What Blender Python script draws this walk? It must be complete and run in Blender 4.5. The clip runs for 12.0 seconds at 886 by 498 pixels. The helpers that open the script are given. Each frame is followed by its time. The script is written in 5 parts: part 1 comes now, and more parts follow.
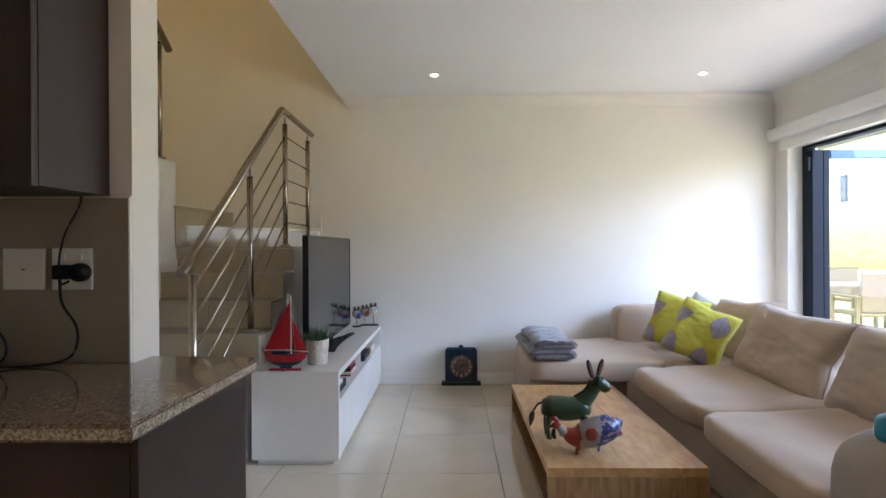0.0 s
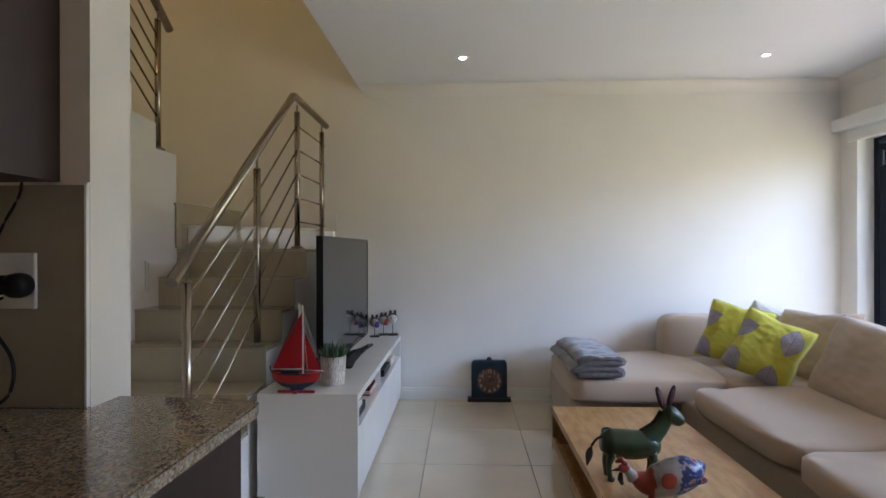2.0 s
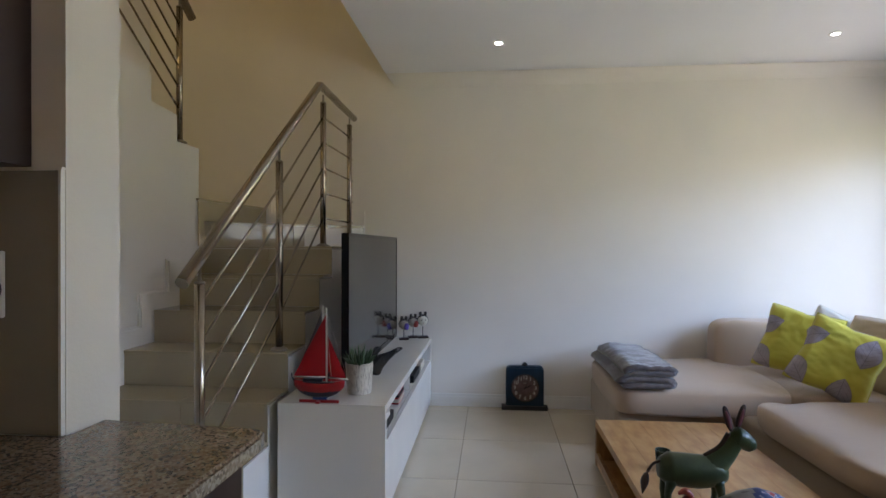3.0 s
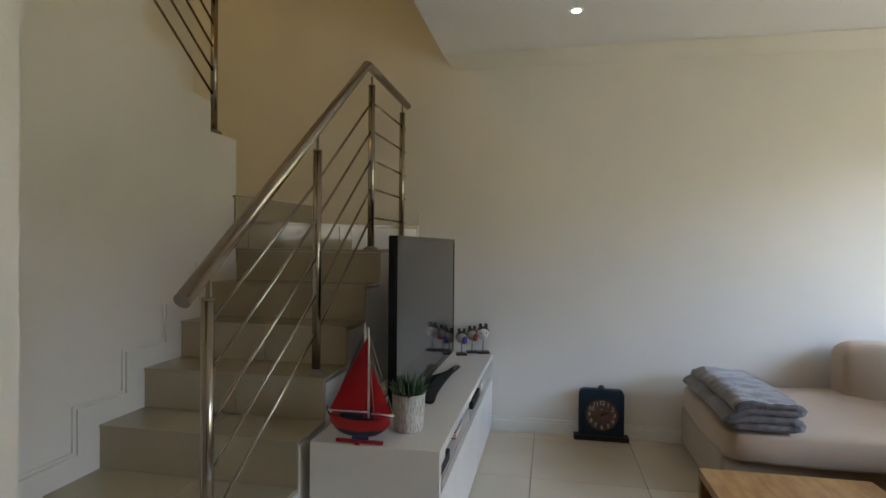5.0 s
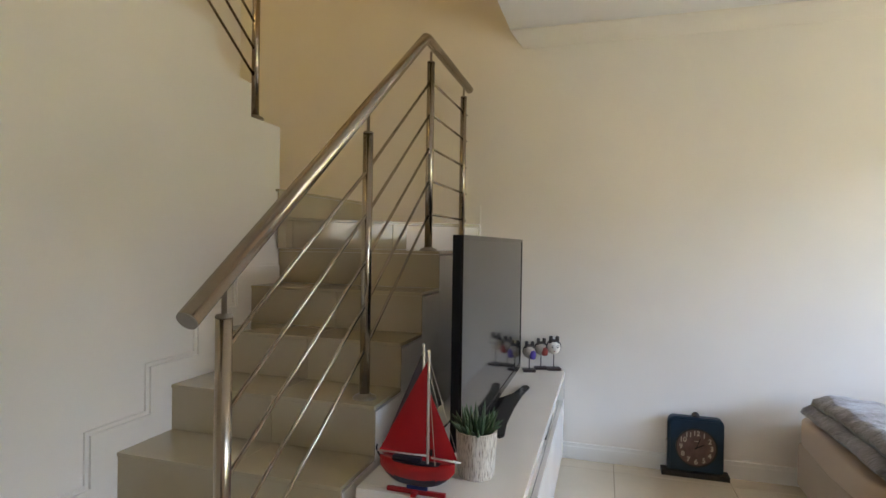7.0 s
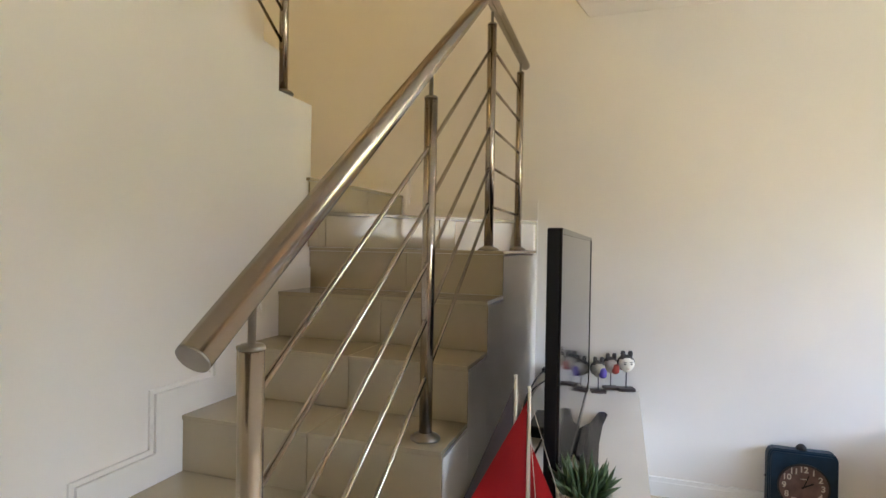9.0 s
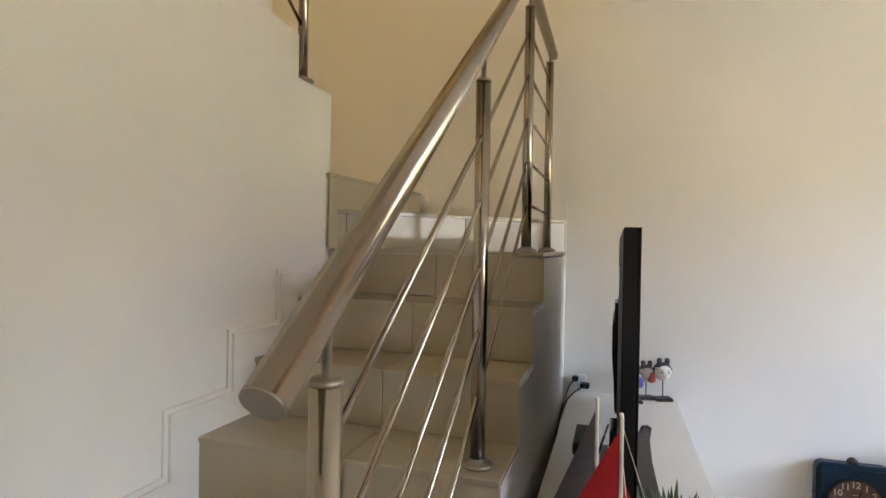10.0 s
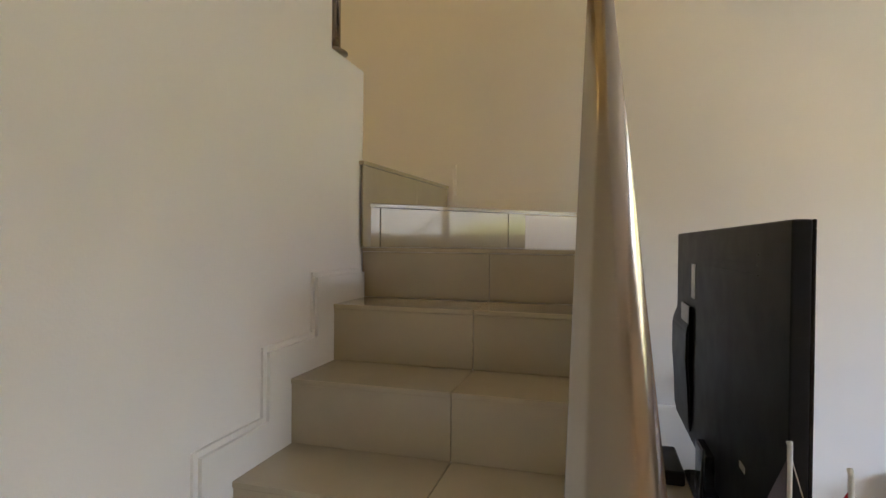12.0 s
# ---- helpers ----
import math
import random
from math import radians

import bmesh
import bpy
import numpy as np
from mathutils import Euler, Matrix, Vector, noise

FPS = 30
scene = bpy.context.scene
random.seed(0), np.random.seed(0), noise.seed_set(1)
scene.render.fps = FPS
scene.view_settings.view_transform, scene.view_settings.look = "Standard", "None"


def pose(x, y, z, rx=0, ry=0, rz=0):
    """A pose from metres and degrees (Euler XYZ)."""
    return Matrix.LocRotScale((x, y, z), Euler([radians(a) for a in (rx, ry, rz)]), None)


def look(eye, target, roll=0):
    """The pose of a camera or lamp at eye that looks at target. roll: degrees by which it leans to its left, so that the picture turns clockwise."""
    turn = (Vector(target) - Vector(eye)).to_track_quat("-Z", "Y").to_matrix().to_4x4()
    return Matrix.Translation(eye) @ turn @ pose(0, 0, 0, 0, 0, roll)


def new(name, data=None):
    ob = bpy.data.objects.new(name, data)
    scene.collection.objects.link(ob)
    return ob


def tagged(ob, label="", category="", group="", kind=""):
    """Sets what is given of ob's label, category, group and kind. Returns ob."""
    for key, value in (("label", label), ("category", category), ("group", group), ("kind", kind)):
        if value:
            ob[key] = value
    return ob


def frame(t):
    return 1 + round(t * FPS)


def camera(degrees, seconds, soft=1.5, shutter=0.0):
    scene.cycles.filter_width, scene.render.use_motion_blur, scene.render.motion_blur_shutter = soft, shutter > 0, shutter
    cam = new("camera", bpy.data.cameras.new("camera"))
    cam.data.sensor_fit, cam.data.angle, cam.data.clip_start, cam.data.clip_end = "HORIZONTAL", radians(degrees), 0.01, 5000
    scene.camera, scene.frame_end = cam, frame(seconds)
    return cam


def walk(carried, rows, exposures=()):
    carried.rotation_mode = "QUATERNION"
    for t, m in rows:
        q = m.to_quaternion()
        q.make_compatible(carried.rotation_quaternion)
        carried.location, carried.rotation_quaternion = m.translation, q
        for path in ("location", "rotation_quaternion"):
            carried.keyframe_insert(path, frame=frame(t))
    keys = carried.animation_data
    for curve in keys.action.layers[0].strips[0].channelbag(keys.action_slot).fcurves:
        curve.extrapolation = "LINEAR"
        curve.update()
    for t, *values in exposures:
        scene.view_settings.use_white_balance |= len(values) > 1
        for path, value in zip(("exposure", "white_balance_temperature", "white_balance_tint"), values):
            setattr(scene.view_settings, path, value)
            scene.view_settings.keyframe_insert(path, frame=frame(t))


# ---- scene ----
cam = camera(78.5, 12.0)
PATH = [
    (0, (0.017, 0.68, 1.232), (-0.014, 2.68, 1.227), -0.3),
    (0.5, (-0.021, 0.784, 1.24), (-0.042, 2.784, 1.233), -0.3),
    (1, (-0.062, 0.888, 1.243), (-0.085, 2.888, 1.238), -0.3),
    (1.5, (-0.095, 0.998, 1.24), (-0.132, 2.997, 1.235), -0.2),
    (2, (-0.114, 1.119, 1.243), (-0.187, 3.118, 1.242), -0.1),
    (2.5, (-0.127, 1.228, 1.246), (-0.257, 3.224, 1.242), -0.0),
    (3, (-0.151, 1.353, 1.245), (-0.332, 3.345, 1.237), 0.1),
    (3.5, (-0.176, 1.474, 1.257), (-0.421, 3.459, 1.253), 0.2),
    (4, (-0.205, 1.602, 1.267), (-0.499, 3.58, 1.26), 0.3),
    (4.5, (-0.232, 1.727, 1.273), (-0.568, 3.699, 1.261), 0.5),
    (5, (-0.246, 1.839, 1.275), (-0.632, 3.802, 1.261), 0.5),
    (5.5, (-0.256, 1.936, 1.276), (-0.699, 3.887, 1.261), 0.6),
    (6, (-0.3, 2.042, 1.273), (-0.793, 3.981, 1.254), 0.8),
    (6.5, (-0.35, 2.147, 1.278), (-0.887, 4.074, 1.26), 0.8),
    (7, (-0.409, 2.233, 1.281), (-0.979, 4.15, 1.263), 0.9),
    (7.5, (-0.471, 2.322, 1.277), (-1.064, 4.232, 1.258), 1.1),
    (8, (-0.543, 2.42, 1.27), (-1.154, 4.324, 1.255), 1.1),
    (8.5, (-0.624, 2.517, 1.264), (-1.249, 4.417, 1.253), 1.0),
    (9, (-0.717, 2.601, 1.263), (-1.346, 4.499, 1.251), 1.0),
    (9.5, (-0.819, 2.665, 1.269), (-1.442, 4.566, 1.257), 1.1),
    (10, (-0.917, 2.72, 1.265), (-1.524, 4.626, 1.253), 1.0),
    (10.5, (-0.994, 2.774, 1.262), (-1.586, 4.684, 1.25), 1.0),
    (11, (-1.076, 2.822, 1.26), (-1.654, 4.737, 1.248), 0.9),
    (11.5, (-1.156, 2.87, 1.264), (-1.723, 4.788, 1.245), 0.7),
    (12, (-1.236, 2.908, 1.265), (-1.777, 4.833, 1.243), 0.6),
]
EXPOSURES = [(0, 2.97, 5950, 21), (2.5, 2.48, 5950, 21), (5.5, 2.34, 6500, 16), (7, 3.12, 6550, 19), (9.5, 3.6, 6500, 21), (12, 3.25, 6500, 22)]
walk(cam, [(t, look(eye, target, roll)) for t, eye, target, roll in PATH], EXPOSURES)

# ---- light ----
world = bpy.data.worlds.new("world")
scene.world = world
world.use_nodes = True
_nt = world.node_tree
_sky = _nt.nodes.new("ShaderNodeTexSky")
_sky.sky_type, _sky.sun_disc = "NISHITA", False
_sky.sun_elevation, _sky.sun_rotation = radians(60), radians(205)
_nt.links.new(_sky.outputs[0], _nt.nodes["Background"].inputs[0])
_nt.nodes["Background"].inputs[1].default_value = 0.15
sun = new("sun", bpy.data.lights.new("sun", "SUN"))
sun.data.energy, sun.data.angle, sun.data.color = 3.5, radians(0.5), (1.0, 0.95, 0.87)
_d = Vector((0.42 * math.cos(radians(60)), 0.907 * math.cos(radians(60)), -math.sin(radians(60))))
sun.matrix_world = _d.to_track_quat("-Z", "Y").to_matrix().to_4x4()


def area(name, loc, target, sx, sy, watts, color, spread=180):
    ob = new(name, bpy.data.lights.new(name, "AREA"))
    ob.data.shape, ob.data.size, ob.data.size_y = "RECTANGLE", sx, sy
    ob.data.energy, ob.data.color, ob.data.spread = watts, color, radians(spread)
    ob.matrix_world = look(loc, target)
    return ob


DOOR_Y0, DOOR_Y1, DOOR_Z = 1.9, 5.34, 2.07
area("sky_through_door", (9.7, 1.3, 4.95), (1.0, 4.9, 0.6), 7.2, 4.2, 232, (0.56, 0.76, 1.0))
# Unseen warm area lamp, added upstairs to tint the stairwell wall; no window modelled.
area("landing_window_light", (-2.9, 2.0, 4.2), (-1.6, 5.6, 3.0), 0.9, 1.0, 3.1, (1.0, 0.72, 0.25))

# ---- materials ----


def mat(name, base, rough=0.5, metal=0.0, var=0.06, vscale=6.0, bump=0.0, bscale=80.0, spec=0.5, coat=0.0, stain=0.0, sheen=0.0, rand=0.0, stretch=(1, 1, 1)):
    m = bpy.data.materials.new(name)
    m.use_nodes = True
    nt = m.node_tree
    b = nt.nodes["Principled BSDF"]
    b.inputs["Roughness"].default_value, b.inputs["Metallic"].default_value = rough, metal
    b.inputs["Specular IOR Level"].default_value = spec
    b.inputs["Coat Weight"].default_value = coat
    b.inputs["Sheen Weight"].default_value = sheen
    tc = nt.nodes.new("ShaderNodeTexCoord")
    mp = nt.nodes.new("ShaderNodeMapping")
    mp.inputs["Scale"].default_value = stretch
    nt.links.new(tc.outputs["Object"], mp.inputs[0])
    n1 = nt.nodes.new("ShaderNodeTexNoise")
    n1.inputs["Scale"].default_value, n1.inputs["Detail"].default_value = vscale, 6
    nt.links.new(mp.outputs[0], n1.inputs["Vector"])
    hsv = nt.nodes.new("ShaderNodeHueSaturation")
    hsv.inputs["Color"].default_value = (*base, 1)
    mr = nt.nodes.new("ShaderNodeMapRange")
    mr.inputs["From Min"].default_value, mr.inputs["From Max"].default_value = 0.3, 0.7
    mr.inputs["To Min"].default_value, mr.inputs["To Max"].default_value = 1 - var, 1 + var
    nt.links.new(n1.outputs["Fac"], mr.inputs["Value"])
    val = mr.outputs["Result"]
    if rand:
        oi = nt.nodes.new("ShaderNodeObjectInfo")
        r2 = nt.nodes.new("ShaderNodeMapRange")
        r2.inputs["To Min"].default_value, r2.inputs["To Max"].default_value = 1 - rand, 1 + rand
        nt.links.new(oi.outputs["Random"], r2.inputs["Value"])
        mu = nt.nodes.new("ShaderNodeMath")
        mu.operation = "MULTIPLY"
        nt.links.new(val, mu.inputs[0]), nt.links.new(r2.outputs["Result"], mu.inputs[1])
        val = mu.outputs[0]
    nt.links.new(val, hsv.inputs["Value"])
    nt.links.new(hsv.outputs[0], b.inputs["Base Color"])
    n2 = nt.nodes.new("ShaderNodeTexNoise")
    n2.inputs["Scale"].default_value, n2.inputs["Detail"].default_value = bscale, 3
    nt.links.new(mp.outputs[0], n2.inputs["Vector"])
    r3 = nt.nodes.new("ShaderNodeMapRange")
    r3.inputs["To Min"].default_value, r3.inputs["To Max"].default_value = max(0.02, rough * 0.8), min(1, rough * 1.2)
    nt.links.new(n1.outputs["Fac"], r3.inputs["Value"])
    nt.links.new(r3.outputs["Result"], b.inputs["Roughness"])
    if bump:
        bp = nt.nodes.new("ShaderNodeBump")
        bp.inputs["Strength"].default_value, bp.inputs["Distance"].default_value = bump, 0.004
        nt.links.new(n2.outputs["Fac"], bp.inputs["Height"])
        nt.links.new(bp.outputs[0], b.inputs["Normal"])
    return m


def ramp_mat(name, stops, scale, rough, kind="noise", stretch=(1, 1, 1), bump=0.0, detail=8.0, coat=0.0, rand=0.0):
    """Colour by a ramp over noise, voronoi or wave."""
    m = mat(name, stops[0][1], rough, coat=coat)
    nt = m.node_tree
    b = nt.nodes["Principled BSDF"]
    tc, mp = nt.nodes.new("ShaderNodeTexCoord"), nt.nodes.new("ShaderNodeMapping")
    mp.inputs["Scale"].default_value = stretch
    nt.links.new(tc.outputs["Object"], mp.inputs[0])
    if rand:
        oi = nt.nodes.new("ShaderNodeObjectInfo")
        sc = nt.nodes.new("ShaderNodeVectorMath")
        sc.operation = "SCALE"
        sc.inputs[0].default_value = (7, 13, 5)
        nt.links.new(oi.outputs["Random"], sc.inputs["Scale"])
        nt.links.new(sc.outputs[0], mp.inputs["Location"])
    if kind == "voronoi":
        tx = nt.nodes.new("ShaderNodeTexVoronoi")
        tx.inputs["Scale"].default_value = scale
        rgb = nt.nodes.new("ShaderNodeRGBToBW")
        nt.links.new(tx.outputs["Color"], rgb.inputs[0])
        out = rgb.outputs[0]
    else:
        tx = nt.nodes.new("ShaderNodeTexNoise")
        tx.inputs["Scale"].default_value, tx.inputs["Detail"].default_value = scale, detail
        out = tx.outputs["Fac"]
    nt.links.new(mp.outputs[0], tx.inputs["Vector"])
    cr = nt.nodes.new("ShaderNodeValToRGB")
    el = cr.color_ramp.elements
    el[0].position, el[0].color = stops[0][0], (*stops[0][1], 1)
    el[1].position, el[1].color = stops[-1][0], (*stops[-1][1], 1)
    for p, c in stops[1:-1]:
        e = el.new(p)
        e.color = (*c, 1)
    nt.links.new(out, cr.inputs[0])
    nt.links.new(cr.outputs[0], b.inputs["Base Color"])
    if bump:
        bp = nt.nodes.new("ShaderNodeBump")
        bp.inputs["Strength"].default_value, bp.inputs["Distance"].default_value = bump, 0.003
        nt.links.new(out, bp.inputs["Height"])
        nt.links.new(bp.outputs[0], b.inputs["Normal"])
    return m


M_WALL = mat("wall_paint", (0.80, 0.755, 0.685), 0.62, var=0.025, vscale=2.2, bump=0.10, bscale=160)
M_CEIL = mat("ceiling_paint", (0.84, 0.84, 0.84), 0.7, var=0.02, vscale=1.5, bump=0.06, bscale=90)
M_SKIRT = mat("warm_skirting_paint", (0.79, 0.75, 0.68), 0.4, var=0.03, vscale=5, bump=0.05, bscale=60)
M_TRIM = mat("trim_paint", (0.84, 0.82, 0.77), 0.35, var=0.03, vscale=5, bump=0.05, bscale=60)
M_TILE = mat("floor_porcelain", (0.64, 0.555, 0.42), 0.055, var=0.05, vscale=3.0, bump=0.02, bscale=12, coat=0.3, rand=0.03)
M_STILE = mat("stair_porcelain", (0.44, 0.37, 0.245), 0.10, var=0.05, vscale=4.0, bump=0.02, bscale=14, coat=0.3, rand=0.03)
M_GROUT = mat("grout", (0.24, 0.20, 0.14), 0.9, var=0.12, vscale=25, bump=0.2)
M_SPLASH = mat("splash_tile", (0.29, 0.262, 0.215), 0.25, var=0.05, vscale=5, bump=0.02, bscale=20)
M_DARK = ramp_mat("dark_wood_veneer", [(0.3, (0.016, 0.008, 0.0075)), (0.7, (0.038, 0.020, 0.018))], 5, 0.45, stretch=(1, 1, 0.12), bump=0.05)
M_GRANITE = ramp_mat("brown_granite", [(0.05, (0.045, 0.028, 0.019)), (0.3, (0.14, 0.088, 0.055)), (0.5, (0.20, 0.145, 0.10)), (0.75, (0.27, 0.22, 0.165)), (0.95, (0.13, 0.085, 0.06))], 210, 0.10, kind="voronoi", bump=0.0, coat=0.3)
M_GRANITE_EDGE = ramp_mat("honed_granite_edge", [(0.05, (0.09, 0.07, 0.05)), (0.3, (0.22, 0.18, 0.13)), (0.5, (0.32, 0.27, 0.20)), (0.75, (0.46, 0.42, 0.34)), (0.95, (0.14, 0.10, 0.07))], 170, 0.4, kind="voronoi", bump=0.15)
M_WHITE = mat("white_lacquer", (0.80, 0.765, 0.70), 0.22, var=0.02, vscale=3, bump=0.02, bscale=30, coat=0.2)
M_STEEL = mat("brushed_steel", (0.38, 0.33, 0.27), 0.19, metal=1.0, var=0.03, vscale=20, bump=0.006, bscale=160, stretch=(1, 1, 0.15))
M_STEELCAP = mat("steel_cap", (0.30, 0.265, 0.22), 0.42, metal=1.0, var=0.08, vscale=30)
M_BLACK = mat("black_plastic", (0.009, 0.009, 0.010), 0.45, var=0.15, vscale=12, bump=0.05, spec=0.25)
M_GLOSS = mat("gloss_black", (0.012, 0.010, 0.009), 0.14, var=0.1, spec=0.35)
M_SCREEN = mat("screen_glass", (0.018, 0.016, 0.013), 0.07, var=0.02, spec=0.45)
M_OAK = ramp_mat("oiled_hardwood", [(0.25, (0.36, 0.175, 0.06)), (0.5, (0.48, 0.265, 0.10)), (0.75, (0.57, 0.35, 0.15))], 6, 0.34, stretch=(4, 1.3, 4), bump=0.04, rand=1.0)
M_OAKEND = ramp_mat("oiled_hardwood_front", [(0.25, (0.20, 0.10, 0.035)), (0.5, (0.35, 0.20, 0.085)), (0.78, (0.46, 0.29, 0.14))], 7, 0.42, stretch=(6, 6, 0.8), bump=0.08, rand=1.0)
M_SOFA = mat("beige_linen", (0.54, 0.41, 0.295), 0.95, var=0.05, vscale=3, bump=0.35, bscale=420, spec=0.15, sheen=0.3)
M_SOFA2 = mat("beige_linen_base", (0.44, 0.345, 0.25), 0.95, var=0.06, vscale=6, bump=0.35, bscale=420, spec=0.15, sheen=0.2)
M_ARM = mat("stone_linen", (0.42, 0.375, 0.33), 0.95, var=0.06, vscale=6, bump=0.35, bscale=420, spec=0.15, sheen=0.2)
M_BLANKET = mat("grey_fleece", (0.14, 0.118, 0.112), 1.0, var=0.30, vscale=34, bump=1.0, bscale=90, spec=0.1, sheen=0.6)
M_NAVY = mat("navy_powder_coat", (0.005, 0.008, 0.018), 0.55, var=0.08, vscale=8, spec=0.2)
M_BLUEFR = mat("blue_grey_powder_coat", (0.05, 0.10, 0.17), 0.42, var=0.06, vscale=8)
M_RED = mat("red_sailcloth", (0.38, 0.004, 0.008), 0.9, var=0.08, vscale=10, bump=0.2, bscale=300)
M_REDP = mat("red_enamel", (0.36, 0.010, 0.014), 0.3, var=0.08, vscale=20)
M_GREYC = mat("grey_sailcloth", (0.10, 0.085, 0.09), 0.8, var=0.06, vscale=10, bump=0.2, bscale=300)
M_NAVYP = mat("dark_navy_enamel", (0.012, 0.012, 0.025), 0.3, var=0.1, vscale=20)
M_BLUE = mat("blue_enamel", (0.02, 0.06, 0.22), 0.35, var=0.12, vscale=20)
M_WSTICK = mat("white_dowel", (0.72, 0.68, 0.6), 0.5, var=0.06, vscale=20)
M_LEAF = mat("succulent_leaf", (0.06, 0.11, 0.05), 0.4, var=0.25, vscale=30, rand=0.25)
M_SOIL = mat("soil", (0.03, 0.02, 0.013), 1.0, var=0.3, vscale=60, bump=1)
M_CLOCKB = mat("petrol_blue_metal", (0.010, 0.032, 0.060), 0.35, var=0.25, vscale=14, bump=0.1, metal=0.3)
M_CLOCKD = mat("dark_bronze_metal", (0.035, 0.028, 0.026), 0.45, var=0.3, vscale=20, bump=0.15, metal=0.3)
M_DIAL = mat("faded_brown_dial", (0.15, 0.085, 0.07), 0.4, var=0.35, vscale=22)
M_CREAM = mat("cream_print", (0.62, 0.55, 0.45), 0.6, var=0.1, vscale=40)
M_GREEN = mat("green_painted_tin", (0.024, 0.044, 0.015), 0.34, var=0.35, vscale=14, bump=0.25, bscale=40)
M_TIN = mat("worn_white_tin", (0.27, 0.25, 0.23), 0.3, var=0.25, vscale=16, bump=0.3, bscale=60)
M_TINRED = mat("worn_red_tin", (0.27, 0.035, 0.022), 0.3, var=0.3, vscale=16, bump=0.3, bscale=60)
M_TINBLUE = ramp_mat("speckled_blue_tin", [(0.42, (0.02, 0.035, 0.12)), (0.55, (0.03, 0.05, 0.17)), (0.6, (0.34, 0.36, 0.40)), (0.68, (0.40, 0.04, 0.03))], 42, 0.3, bump=0.2, detail=2)
M_DKBROWN = mat("dark_stained_wood", (0.03, 0.016, 0.012), 0.4, var=0.2, vscale=20)
M_EARPINK = mat("dusky_pink_paint", (0.16, 0.05, 0.06), 0.4, var=0.2, vscale=20)
M_TEAL = mat("turquoise_plastic", (0.02, 0.28, 0.42), 0.25, var=0.1, vscale=10)
M_SOCK = mat("socket_white_plastic", (0.74, 0.75, 0.74), 0.3, var=0.02)
M_PAVE = mat("patio_paving", (0.50, 0.43, 0.34), 0.85, var=0.12, vscale=2, bump=0.3, rand=0.06)
M_GRASS = mat("lawn", (0.24, 0.26, 0.07), 1.0, var=0.35, vscale=9, bump=1, bscale=60)
M_HEDGE = mat("hedge_leaf", (0.24, 0.25, 0.07), 0.8, var=0.4, vscale=8, rand=0.2)
M_RENDER = mat("white_render", (0.78, 0.77, 0.74), 0.85, var=0.04, vscale=1.5, bump=0.2)
M_RATTAN = mat("brown_rattan", (0.07, 0.05, 0.025), 0.7, var=0.25, vscale=60, bump=0.5)
M_ROOF = mat("grey_roof_sheet", (0.16, 0.16, 0.17), 0.6, var=0.1, vscale=4)


def emit(name, color, strength):
    m = bpy.data.materials.new(name)
    m.use_nodes = True
    b = m.node_tree.nodes["Principled BSDF"]
    b.inputs["Emission Color"].default_value, b.inputs["Emission Strength"].default_value = (*color, 1), strength
    return m


M_LAMP = emit("lit_lamp", (1.0, 0.95, 0.85), 9)


def glass_mat():
    m = bpy.data.materials.new("clear_glass")
    m.use_nodes = True
    b = m.node_tree.nodes["Principled BSDF"]
    b.inputs["Base Color"].default_value = (0.93, 0.97, 0.96, 1)
    b.inputs["Transmission Weight"].default_value, b.inputs["Roughness"].default_value, b.inputs["IOR"].default_value = 1, 0.0, 1.45
    return m


M_GLASS = glass_mat()


